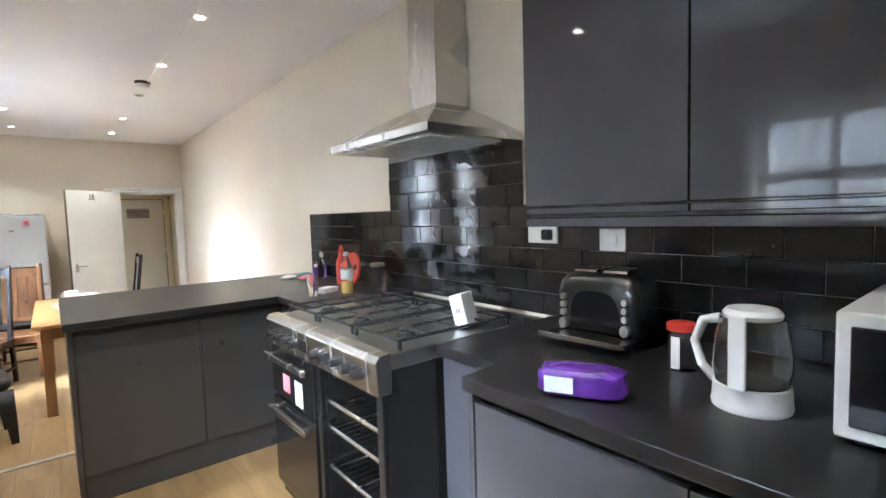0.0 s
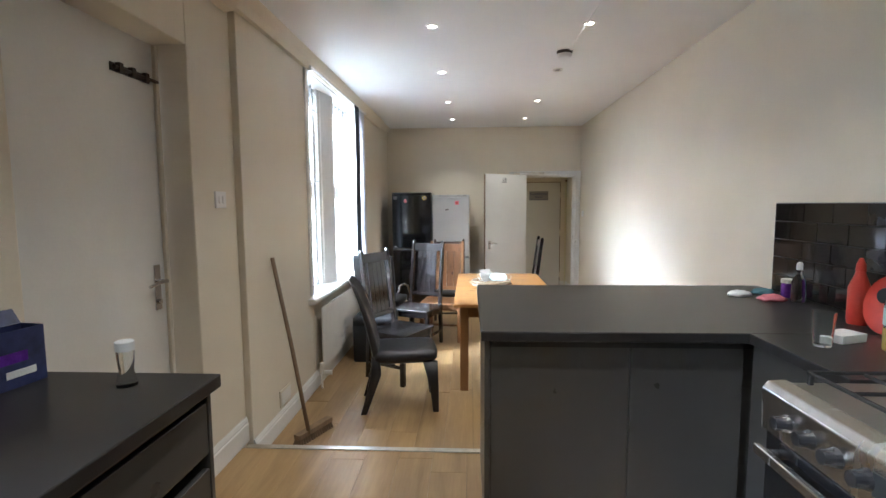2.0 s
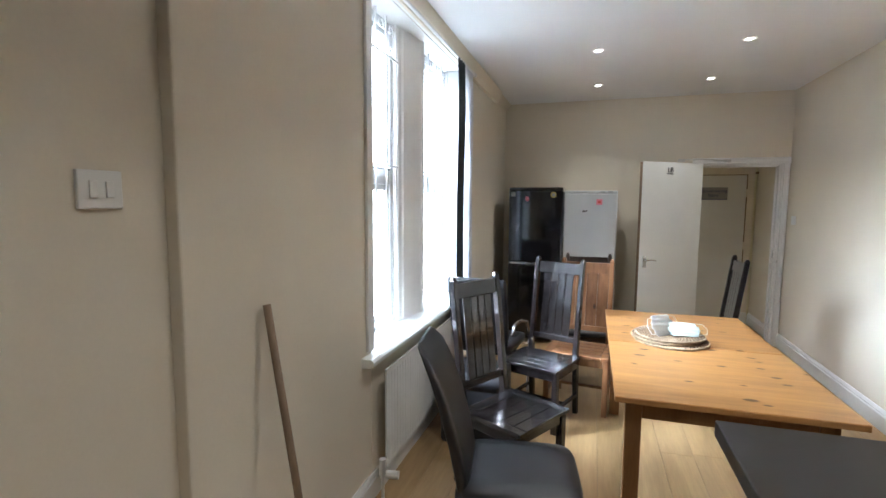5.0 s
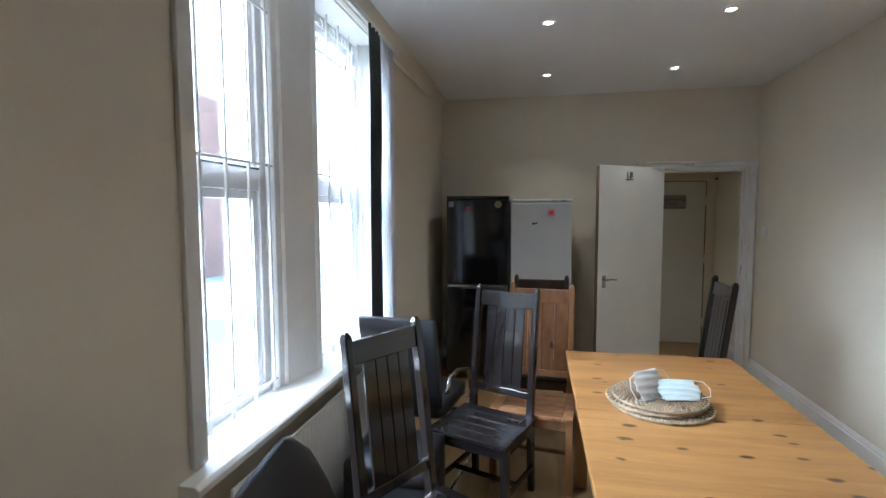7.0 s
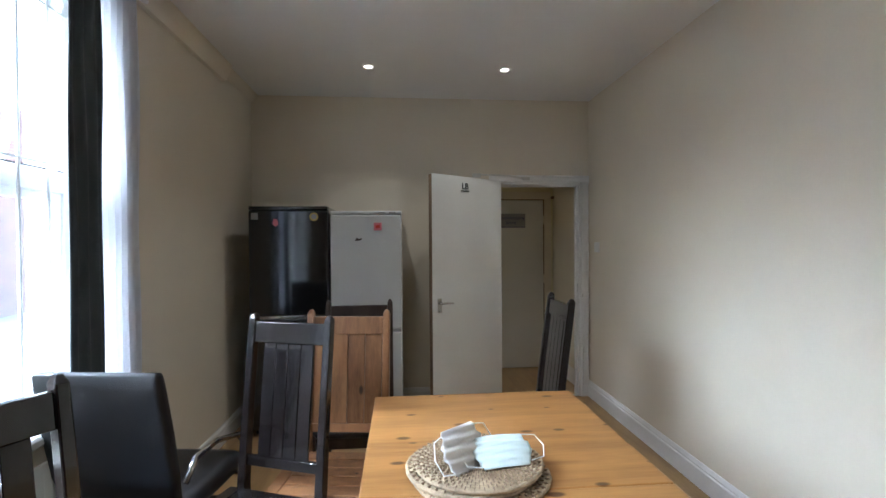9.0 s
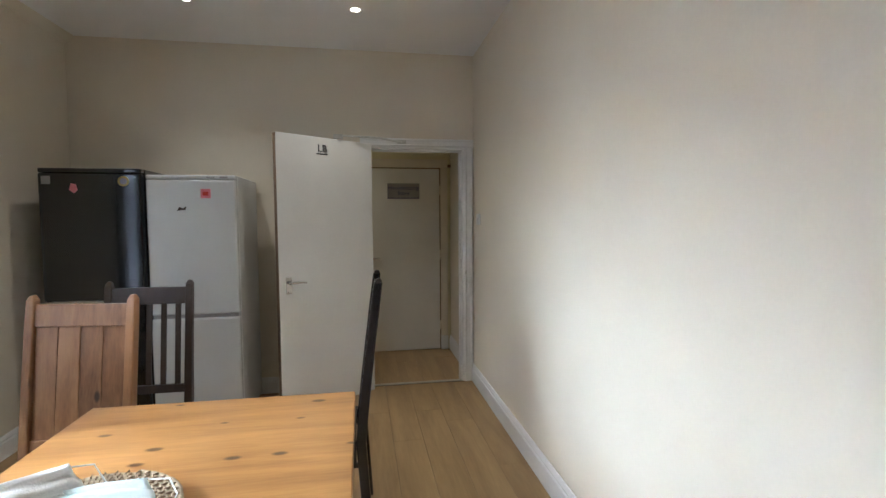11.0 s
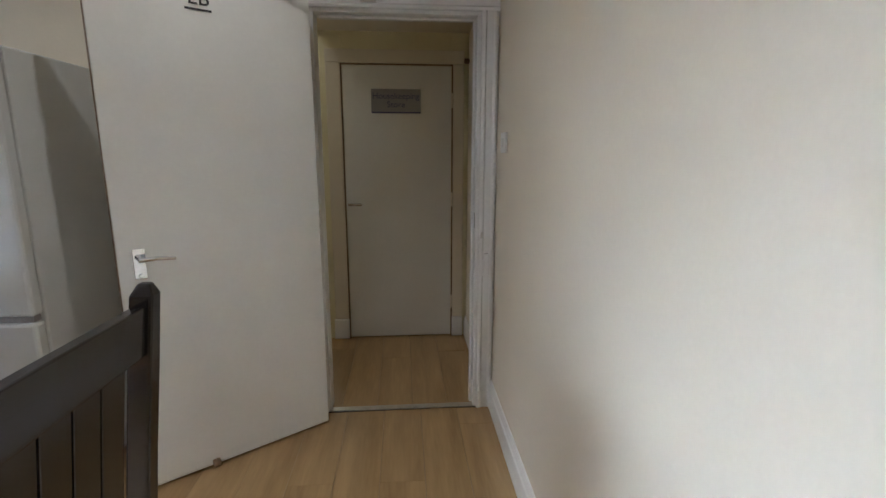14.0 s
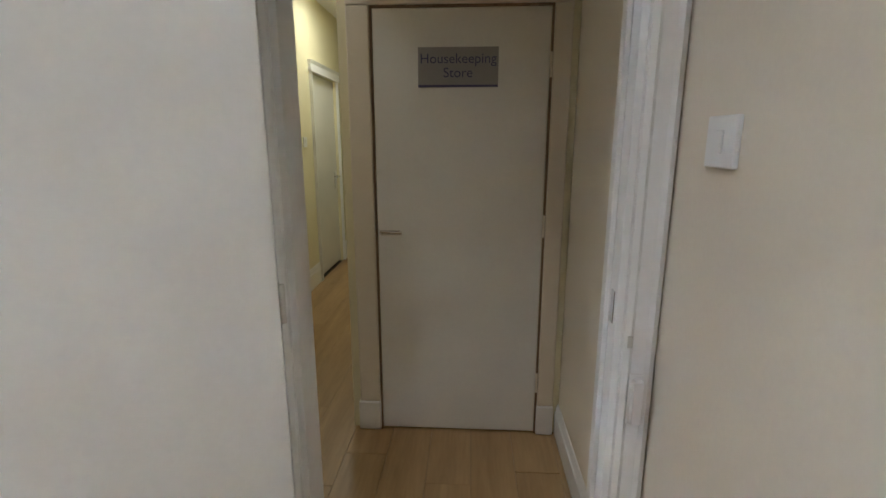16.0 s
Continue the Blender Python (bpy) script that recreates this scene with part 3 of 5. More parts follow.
box("sign", (2.462, SY - 0.018, 1.622), (2.798, SY - 0.0125, 1.782), M_SIGN, store, 0.001)
box("sign_line", (2.463, SY - 0.0195, 1.623), (2.797, SY - 0.0182, 1.632), M_SIGNBLUE, store, 0)
letters("sign_text", "Housekeeping\nStore", 0.056, M_SIGNBLUE, store, pose(2.63, SY - 0.019, 1.707, 90, 0, 0), 0.0008, 1.0)
det = thing("hall_sensor", "small dark alarm sensor high in the hall corner", "sensor")
box("body", (XR - 0.005, SY - 0.06, SH + 0.015), (XR + 0.028, SY - 0.024, SH + 0.045), M_BROOM, det, 0.006)

# ---- dining window ----
win = structure(thing("window_1", "white framed double sash window with security bars", ""))
prism("pier", [(-0.15, 5.615), (-0.085, 5.62), (-0.06, 5.64), (-0.055, 5.675), (-0.045, 5.69), (-0.012, 5.92), (0.0, 5.945), (-0.004, 5.965), (-0.02, 5.975), (-0.085, 6.015), (-0.15, 6.02), (-0.30, 6.02), (-0.30, 5.615)],
      2, WZ[0], WZ[1], M_WHITE, win, bevel=0.004)
boxes("reveal", [((-0.29, WY[0][0] - 0.001, WZ[0]), (XL - 0.001, WY[0][0] + 0.012, WZ[1])), ((-0.29, WY[1][1] - 0.012, WZ[0]), (XL - 0.001, WY[1][1] + 0.001, WZ[1])),
                 ((-0.29, WY[0][0] + 0.012, WZ[1] - 0.012), (XL - 0.001, WY[1][1] - 0.012, WZ[1] + 0.001))], M_WHITE, win, 0.003)
boxes("casing", [((XL, WY[0][0] - 0.06, WZ[0] + 0.02), (XL + 0.018, WY[0][0] + 0.004, WZ[1] + 0.055)), ((XL, WY[1][1] - 0.004, WZ[0] + 0.02), (XL + 0.018, WY[1][1] + 0.06, WZ[1] + 0.055)),
                 ((XL, WY[0][0] + 0.004, WZ[1] - 0.004), (XL + 0.018, WY[1][1] - 0.004, WZ[1] + 0.055))], M_WHITE, win, 0.004)
prism("sill", [(-0.12, WZ[0] - 0.03), (-0.12, WZ[0] + 0.004), (XL + 0.055, WZ[0]), (XL + 0.068, WZ[0] - 0.012), (XL + 0.068, WZ[0] - 0.032), (XL + 0.05, WZ[0] - 0.045), (XL, WZ[0] - 0.05), (XL, WZ[0] - 0.03)],
      1, 4.86, 6.82, M_WHITE, win, bevel=0.003)
TZ = 1.725
for y0, y1, vent_open in ((WY[0][0] + 0.012, 5.62, 0), (6.02, WY[1][1] - 0.012, 16)):
    x0, x1 = -0.15, -0.09
    z0, z1 = WZ[0] + 0.004, WZ[1] - 0.012
    f = 0.05
    boxes("frame", [((x0, y0, z0), (x1, y0 + f, z1)), ((x0, y1 - f, z0), (x1, y1, z1)), ((x0, y0 + f, z0), (x1, y1 - f, z0 + f)),
                    ((x0, y0 + f, z1 - f), (x1, y1 - f, z1)), ((x0, y0 + f, TZ - 0.05), (x1, y1 - f, TZ + 0.04))], M_UPVC, win, 0.004)
    s = 0.035
    for a, b in ((z0 + f, TZ - 0.05), (TZ + 0.04, z1 - f)):
        swing = pose(-0.12, 0, b, 0, vent_open if b > TZ + 0.1 else 0, 0) @ pose(0.12, 0, -b)
        boxes("sash", [((x0 + 0.012, y0 + f, a), (x1 - 0.012, y0 + f + s, b), swing), ((x0 + 0.012, y1 - f - s, a), (x1 - 0.012, y1 - f, b), swing),
                       ((x0 + 0.012, y0 + f + s, a), (x1 - 0.012, y1 - f - s, a + s), swing), ((x0 + 0.012, y0 + f + s, b - s), (x1 - 0.012, y1 - f - s, b), swing)], M_UPVC, win, 0.003)
        p = box("pane", (-0.123, y0 + f + s - 0.004, a + s - 0.004), (-0.117, y1 - f - s + 0.004, b - s + 0.004), M_GLASS, win, 0, m=swing)
        p.visible_shadow = False
    box("gasket_line", (x1 - 0.001, y0 + f, TZ + 0.04), (x1 + 0.002, y1 - f, TZ + 0.047), M_BLACK, win, 0)
    bm = bmesh.new()
    nb = 5
    for i in range(nb):
        yy = y0 + 0.03 + (y1 - y0 - 0.06) * i / (nb - 1)
        add_tube(bm, [(-0.058, yy, z0), (-0.058, yy, z1)], 0.007, 8)
    for zz in (z0 + 0.05, TZ + 0.06, z1 - 0.22):
        add_box(bm, (-0.061, y0, zz - 0.005), (-0.055, y1, zz + 0.005))
    for i in range(nb - 1):  # scrolls at the top
        yy = y0 + 0.03 + (y1 - y0 - 0.06) * (i + 0.5) / (nb - 1)
        for sgn in (-1, 1):
            pts = [(-0.058, yy + sgn * (0.006 + 0.004 * k) * math.cos(k * 0.75), z1 - 0.12 + sgn * (0.05 - (0.006 + 0.004 * k) * math.sin(k * 0.75))) for k in range(10)]
            add_tube(bm, pts, 0.005, 6)
    finish("security_bars", bm, M_WHITE, win)

# curtains and their rail
rail = thing("curtain_rail", "white curtain rail above the window", "curtain rail")
bm = bmesh.new()
add_tube(bm, [(XL + 0.065, 4.9, 2.655), (XL + 0.065, 6.90, 2.655)], 0.011, 10)
add_tube(bm, [(XL + 0.065, 6.90, 2.655), (XL + 0.065, 6.94, 2.655)], [0.02, 0.012], 10)
for yy in (4.98, 6.88):
    add_box(bm, (XL + 0.018, yy - 0.01, 2.645), (XL + 0.065, yy + 0.01, 2.665))
finish("pole", bm, M_WHITE, rail)


def curtain(name, y0, y1, z0, z1, x, folds, amp, material, label):
    bm = bmesh.new()
    nu, nv = folds * 8, 14
    g = []
    for j in range(nv + 1):
        z = z1 + (z0 - z1) * j / nv
        row = []
        for i in range(nu + 1):
            u = i / nu
            row.append(bm.verts.new((x + amp * math.sin(u * folds * math.tau + 0.6 * math.sin(j * 0.5)) * (0.6 + 0.4 * j / nv), y0 + (y1 - y0) * u + 0.006 * math.sin(j * 0.9 + u * 5), z)))
        g.append(row)
    for j in range(nv):
        for i in range(nu):
            bm.faces.new((g[j][i], g[j][i + 1], g[j + 1][i + 1], g[j + 1][i]))
    o = finish(name, bm, material, None, smooth=True)
    md = o.modifiers.new("thick", 'SOLIDIFY')
    md.thickness = 0.003
    return tagged(o, label, "curtain")


curtain("dark_curtain", 6.35, 6.555, 0.62, 2.65, XL + 0.07, 3, 0.010, M_DARKCURTAIN, "dark grey curtain drawn back beside the window")
curtain("white_curtain", 6.56, 6.86, 0.55, 2.65, XL + 0.06, 6, 0.014, M_SHEER, "thin white curtain gathered beside the window")

# ---- kitchen window and back door ----
kw = structure(thing("window_2", "white framed kitchen window", ""))
km, kt_z = (KW0 + KW1) / 2, 1.72
boxes("frame", [((-0.16, KW0, KZ0), (-0.10, KW0 + 0.07, KZ1)), ((-0.16, KW1 - 0.07, KZ0), (-0.10, KW1, KZ1)), ((-0.16, KW0 + 0.07, KZ0), (-0.10, KW1 - 0.07, KZ0 + 0.06)),
                ((-0.16, KW0 + 0.07, KZ1 - 0.07), (-0.10, KW1 - 0.07, KZ1)), ((-0.16, km - 0.03, KZ0 + 0.06), (-0.10, km + 0.03, KZ1 - 0.07)),
                ((-0.16, KW0 + 0.07, kt_z - 0.04), (-0.10, km - 0.03, kt_z + 0.04)), ((-0.16, km + 0.03, kt_z - 0.04), (-0.10, KW1 - 0.07, kt_z + 0.04))], M_UPVC, kw, 0.004)
boxes("casing", [((XK, KW0 - 0.08, KZ0), (XK + 0.016, KW0, KZ1 + 0.07)), ((XK, KW1, KZ0), (XK + 0.016, KW1 + 0.08, KZ1 + 0.07)), ((XK, KW0, KZ1), (XK + 0.016, KW1, KZ1 + 0.07))], M_WHITE, kw, 0.004)
p = box("pane", (-0.133, KW0 + 0.06, KZ0 + 0.05), (-0.127, KW1 - 0.06, KZ1 - 0.06), M_GLASS, kw, 0)
p.visible_shadow = False
box("sill", (-0.10, KW0 - 0.09, KZ0 - 0.025), (XK + 0.03, KW1 + 0.09, KZ0 - 0.0005), M_WHITE, kw, 0.005)

bd = thing("back_door", "pale grey painted flush back door, closed, with a chrome lever", "door")
box("leaf", (-0.185, 2.415, KF + 0.008), (-0.14, 3.350, 2.33), M_DOOR, bd, 0.003)
bm = bmesh.new()
hy0 = 3.27
add_box(bm, (-0.1395, hy0 - 0.022, 1.06), (-0.132, hy0 + 0.022, 1.28))
add_tube(bm, [(-0.14, hy0, 1.20), (-0.09, hy0, 1.20)], 0.011, 10)
add_tube(bm, [(-0.09, hy0 + 0.006, 1.20), (-0.085, hy0 - 0.06, 1.202), (-0.088, hy0 - 0.125, 1.19)], [0.011, 0.009, 0.007], 10)
add_tube(bm, [(-0.133, hy0, 1.10), (-0.12, hy0, 1.10)], 0.012, 10)
finish("handle", bm, M_CHROME, bd, bevel=0.0012)
bm = bmesh.new()
add_box(bm, (-0.1395, 3.05, 2.14), (-0.134, 3.30, 2.175))
add_tube(bm, [(-0.125, 3.06, 2.157), (-0.125, 3.345, 2.157)], 0.009, 8)
for yy in (3.09, 3.17, 3.26):
    add_box(bm, (-0.134, yy - 0.012, 2.137), (-0.113, yy + 0.012, 2.178))
finish("bolt", bm, M_BROWNDARK, bd)
boxes("edge_bead", [((-0.139, 3.33, KF + 0.01), (-0.12, 3.353, 2.33))], M_WALL, bd, 0.004)

sw = thing("light_switch", "white plastic double light switch on the wall", "light switch")
box("plate", (XK, 3.545, 1.55), (XK + 0.011, 3.655, 1.64), M_PLASTIC, sw, 0.003)
boxes("rocker", [((XK + 0.0112, 3.57, 1.575), (XK + 0.016, 3.59, 1.615)), ((XK + 0.0112, 3.61, 1.575), (XK + 0.016, 3.63, 1.615))], M_PLASTIC, sw, 0.002)
sw2 = thing("light_switch", "white plastic light switch beside the hall door", "light switch")
box("plate", (XE - 0.014, 8.575, 1.358), (XE - 0.0025, 8.675, 1.448), M_PLASTIC, sw2, 0.003)
box("rocker", (XE - 0.019, 8.61, 1.383), (XE - 0.0145, 8.635, 1.423), M_PLASTIC, sw2, 0.002)
vent = thing("wall_vent", "cream plastic louvred air vent above the skirting", "air vent")
boxes("frame", [((XL, 4.20, 0.155), (XL + 0.010, 4.40, 0.275))], M_WALL, vent, 0.003)
boxes("louvre", [((XL + 0.0102, 4.215, 0.168 + 0.016 * i), (XL + 0.014, 4.385, 0.176 + 0.016 * i)) for i in range(6)], M_WHITE, vent, 0.001)

# radiator
rad = thing("radiator", "white panel radiator under the window", "radiator")
bm = bmesh.new()
add_box(bm, (XL + 0.055, 5.02, 0.15), (XL + 0.065, 6.40, 0.69))
for i in range(34):
    y = 5.045 + i * 0.04
    add_box(bm, (XL + 0.0652, y, 0.18), (XL + 0.0668, y + 0.030, 0.66))
finish("panel", bm, M_WHITE, rad, bevel=0.004)
boxes("bracket", [((XL, 5.25, 0.3), (XL + 0.055, 5.28, 0.6)), ((XL, 6.15, 0.3), (XL + 0.055, 6.18, 0.6))], M_WHITE, rad, 0.002)
bm = bmesh.new()
add_tube(bm, [(XL + 0.06, 4.975, 0.0), (XL + 0.06, 4.975, 0.18), (XL + 0.06, 5.02, 0.19)], 0.009, 8)
add_tube(bm, [(XL + 0.06, 4.975, 0.12), (XL + 0.06, 4.975, 0.22)], 0.018, 12)
add_tube(bm, [(XL + 0.07, 4.99, 0.13), (XL + 0.14, 5.0, 0.13)], 0.022, 12)
finish("valve", bm, M_WHITE, rad, smooth=False)

# broom
br = thing("broom", "worn wooden floor brush leaning on the wall", "broom")
tube("stick", [(0.315, 4.05, 0.05), (0.21, 4.08, 0.62), (XL + 0.025, 4.115, 1.22)], 0.0135, M_BROOM, br, 10)
bm = bmesh.new()
add_box(bm, (-0.025, -0.16, 0.045), (0.025, 0.16, 0.075))
for i in range(15):
    for j in range(4):
        x, y = -0.02 + j * 0.013, -0.15 + i * 0.0215
        add_tube(bm, [(x, y, 0.045), (x * 1.5, y * 1.04, 0.001)], [0.005, 0.008], 5)
o = finish("head", bm, M_BROOM, br)
o.matrix_basis = pose(0.325, 4.12, 0, 0, 0, -24)

# ---- ceiling fittings ----
def downlight(lit):
    e = thing("downlight", "small white recessed ceiling spotlight" + (", lit" if lit else ", unlit"), "ceiling light", group="ceiling spotlights")
    lathe("trim_ring", [(0.045, 0.0), (0.045, -0.006), (0.040, -0.009), (0.031, -0.006), (0.027, -0.001)], M_ALU, e)
    lathe("bulb", [(0.0265, -0.0012), (0.0265, -0.0035), (0.010, -0.0055)], M_LAMP if lit else M_GAP, e, n=20)
    return e


first = downlight(True)
first.matrix_basis = pose(LAMPS[0][0], LAMPS[0][1], CEIL - 0.0005)
for lx, ly in LAMPS[1:]:
    copy_thing(first, pose(lx, ly, CEIL - 0.0005))
downlight(False).matrix_basis = pose(2.18, 5.58, CEIL - 0.0005)
sd = thing("smoke_detector", "white round smoke detector on the ceiling", "smoke detector", pose(2.14, 5.05, CEIL - 0.0005))
# dark brown base: the shadow above the cap is put into its colour
lathe("base", [(0.062, 0), (0.062, -0.012), (0.052, -0.02), (0.052, -0.022)], M_BROWNDARK, sd)
lathe("cap", [(0.056, -0.0222), (0.056, -0.035), (0.045, -0.052), (0.022, -0.056)], M_PLASTIC, sd)
structure(box("ceiling_conduit", (2.168, YB, CEIL - 0.010), (2.186, 5.02, CEIL - 0.0005), M_CEIL, bevel=0.003), "white plastic cable conduit")

# ---- kitchen ----
CT = KF + 0.93
isl = thing("peninsula", "dark grey kitchen peninsula with a thick dark worktop", "kitchen island")
box("worktop", (1.425, 2.885, CT - 0.04), (XR - 0.003, 3.985, CT), M_TOP, isl, 0.004)
# solid black strip: the shade under the worktop as colour
box("recess_shade", (1.47, 2.935, CT - 0.075), (XR - 0.003, 3.60, CT - 0.0405), M_GAP, isl, 0)
box("side_panel", (1.44, 2.93, KF), (1.462, 3.63, CT - 0.0405), M_CABD, isl, 0.002)
boxes("panel", [((1.463, 2.945, KF + 0.15), (2.02, 2.965, CT - 0.076)), ((2.023, 2.945, KF + 0.15), (2.46, 2.965, CT - 0.076))], M_CABD, isl, 0.002)
box("plinth", (1.463, 2.96, KF), (2.46, 2.98, KF + 0.149), M_CABD, isl, 0.001)
box("carcass", (1.463, 2.981, KF), (XR - 0.003, 3.62, CT - 0.0765), M_CABD, isl, 0)
box("back_panel", (1.44, 3.632, 0.0), (XR - 0.003, 3.65, CT - 0.0405), M_CABD, isl, 0.002)

wt = thing("corner_worktop", "dark laminate worktop beside the cooker", "worktop")
box("worktop", (2.445, 2.40, CT - 0.04), (XR - 0.003, 2.8845, CT), M_TOP, wt, 0.003)
box("front", (2.47, 2.40, KF), (2.49, 2.9, CT - 0.041), M_CABD, wt, 0.002)
box("side", (2.4905, 2.40, KF), (XR - 0.003, 2.42, CT - 0.041), M_CABD, wt, 0.002)

rc = thing("base_cabinet", "grey gloss base cabinets under a dark worktop", "kitchen cabinet")
prism("worktop", [(2.445, 1.36), (2.445, 1.085), (2.43, 1.06), (2.285, 1.045), (2.285, YB + 0.01), (XR - 0.003, YB + 0.01), (XR - 0.003, 1.36)], 2, CT - 0.04, CT, M_TOP, rc, bevel=0.003)
# solid black strip in place of the shaded gap above the doors
boxes("recess_shade", [((2.345, YB + 0.02, CT - 0.075), (2.40, 1.03, CT - 0.041))], M_GAP, rc, 0)
box("end_panel", (2.47, 1.06, KF), (2.49, 1.355, CT - 0.041), M_CAB, rc, 0.002)
box("side_panel", (2.315, 1.032, KF), (2.49, 1.05, CT - 0.041), M_CAB, rc, 0.002)
for i in range(4):
    y1 = 1.03 - i * 0.6
    box("cabinet_door", (2.318, max(y1 - 0.597, YB + 0.01), KF + 0.15), (2.338, y1, CT - 0.078), M_CAB, rc, 0.003)
box("plinth", (2.36, YB + 0.01, KF), (2.375, 1.03, KF + 0.148), M_CABD, rc, 0.001)
box("carcass", (2.4, YB + 0.012, KF), (XR - 0.003, 1.03, CT - 0.0415), M_CABD, rc, 0)

uc = thing("wall_cabinet", "grey gloss wall cabinets without handles", "kitchen cabinet")
box("carcass", (2.77, YB + 0.01, 1.50), (XR - 0.003, 1.195, CEIL - 0.03), M_CAB, uc, 0.002)
for y0, y1 in ((0.626, 1.197), (0.024, 0.622), (-0.576, 0.02), (-1.176, -0.58)):
    box("cabinet_door", (2.748, y0, 1.54), (2.768, y1, CEIL - 0.03), M_CAB, uc, 0.003)
    box("handle_lip", (2.752, y0, 1.512), (2.768, y1, 1.534), M_CAB, uc, 0.003)
box("pelmet", (2.75, YB + 0.01, 1.470), (2.80, 1.197, 1.499), M_CAB, uc, 0.002)

lcab = thing("drawer_cabinet", "dark grey drawer cabinet under a dark worktop", "kitchen cabinet")
box("worktop", (XK + 0.003, YB + 0.01, CT - 0.04), (0.640, 2.388, CT), M_TOP, lcab, 0.004)
box("end_panel", (XK + 0.003, 2.352, KF), (0.615, 2.370, CT - 0.041), M_CABD, lcab, 0.002)
box("carcass", (XK + 0.003, YB + 0.012, KF), (0.56, 2.351, CT - 0.041), M_GAP, lcab, 0)
for j, (a, b) in enumerate(((0.70, 0.855), (0.44, 0.655), (0.15, 0.40))):
    for i in range(3):
        y1 = 2.350 - i * 0.62
        box("drawer_front", (0.592, y1 - 0.617, KF + a), (0.612, y1, KF + b), M_CABD, lcab, 0.003)
box("plinth", (0.54, YB + 0.012, KF), (0.555, 2.35, KF + 0.148), M_CABD, lcab, 0)

# cooker
ck = thing("range_cooker", "steel and black range cooker with six gas burners", "cooker")
CX0, CX1, CY0, CY1 = 2.245, 2.93, 1.378, 2.386
boxes("body", [((CX0, CY0, KF + 0.03), (CX1, CY0 + 0.02, CT - 0.06)), ((CX0, CY1 - 0.02, KF + 0.03), (CX1, CY1, CT - 0.06)), ((CX1 - 0.02, CY0 + 0.02, KF + 0.03), (CX1, CY1 - 0.02, CT - 0.06)),
               ((CX0, CY0 + 0.02, KF + 0.03), (CX1 - 0.02, CY1 - 0.02, KF + 0.08)), ((CX0 + 0.02, CY0 + 0.02, CT - 0.10), (CX1 - 0.02, CY1 - 0.02, CT - 0.06)), ((CX0, 1.855, KF + 0.08), (CX1 - 0.02, 1.90, CT - 0.10)),
               ((CX0 + 0.03, 1.90, KF + 0.08), (CX0 + 0.06, CY1 - 0.02, CT - 0.10))], M_BLACKENAMEL, ck, 0.002)
boxes("foot", [((x, y, KF), (x + 0.04, y + 0.04, KF + 0.0295)) for x in (CX0 + 0.03, CX1 - 0.09) for y in (CY0 + 0.04, CY1 - 0.08)], M_BLACK, ck, 0.002)
prism("control_panel", [(CX0 - 0.04, CT - 0.135), (CX0 - 0.045, CT - 0.02), (CX0 - 0.03, CT + 0.0), (CX0 + 0.02, CT + 0.004), (CX0 + 0.02, CT - 0.135)], 1, CY0 - 0.004, CY1 + 0.004, M_STEEL, ck, bevel=0.004)
box("hob_tray", (CX0 + 0.021, CY0, CT - 0.058), (CX1, CY1, CT - 0.004), M_HOB, ck, 0.004)
box("rear_trim", (CX1 + 0.001, CY0, CT - 0.05), (XR - 0.012, CY1, CT - 0.012), M_BLACKENAMEL, ck, 0.003)
for i in range(9):
    bm = bmesh.new()
    y = CY0 + 0.10 + i * 0.085 + (0.12 if i > 4 else 0)
    add_tube(bm, [(CX0 - 0.043, y, CT - 0.075), (CX0 - 0.055, y, CT - 0.075), (CX0 - 0.078, y, CT - 0.074)], [0.024, 0.020, 0.017], 16)
    finish("knob", bm, M_GUNMETAL, ck, bevel=0.001)
box("clock_panel", (CX0 - 0.0465, CY0 + 0.545, CT - 0.10), (CX0 - 0.0425, CY0 + 0.63, CT - 0.05), M_BLACK, ck, 0.001)
for a, b in ((0.55, 0.795), (0.10, 0.54)):
    d = box("oven_door", (CX0 - 0.03, 1.905, KF + a), (CX0 - 0.001, CY1 - 0.004, KF + b - 0.006), M_BLACKGLOSS, ck, 0.004)
    bm = bmesh.new()
    zz = KF + b - 0.05
    add_box(bm, (CX0 - 0.075, 1.92, zz - 0.012), (CX0 - 0.055, CY1 - 0.02, zz + 0.014))
    for yy in (1.95, CY1 - 0.07):
        add_box(bm, (CX0 - 0.0555, yy, zz - 0.01), (CX0 - 0.0305, yy + 0.025, zz + 0.01))
    h = finish("handle", bm, M_STEEL, ck, bevel=0.004)
boxes("oven_frame", [((CX0 - 0.02, CY0 + 0.002, KF + 0.08), (CX0 - 0.001, CY0 + 0.04, KF + 0.80)), ((CX0 - 0.02, 1.86, KF + 0.08), (CX0 - 0.001, 1.90, KF + 0.80)), ((CX0 - 0.02, CY0 + 0.04, KF + 0.08), (CX0 - 0.001, 1.86, KF + 0.12))], M_BLACKENAMEL, ck, 0.003)
bm = bmesh.new()
for zz in (0.64, 0.53, 0.36):
    add_tube(bm, [(CX0 + 0.01, CY0 + 0.04, KF + zz), (CX0 + 0.01, 1.85, KF + zz)], 0.009, 6)
    for i in range(11):
        y = CY0 + 0.06 + i * 0.038
        add_tube(bm, [(CX0 + 0.01, y, KF + zz), (CX1 - 0.08, y, KF + zz)], 0.004, 5)
finish("oven_rack", bm, M_STEEL, ck)
boxes("sticker", [((CX0 - 0.032, 2.16, KF + 0.59), (CX0 - 0.0305, 2.24, KF + 0.67))], M_PINK, ck, 0)
boxes("sticker", [((CX0 - 0.032, 2.02, KF + 0.56), (CX0 - 0.0305, 2.10, KF + 0.67))], M_PLASTIC, ck, 0)
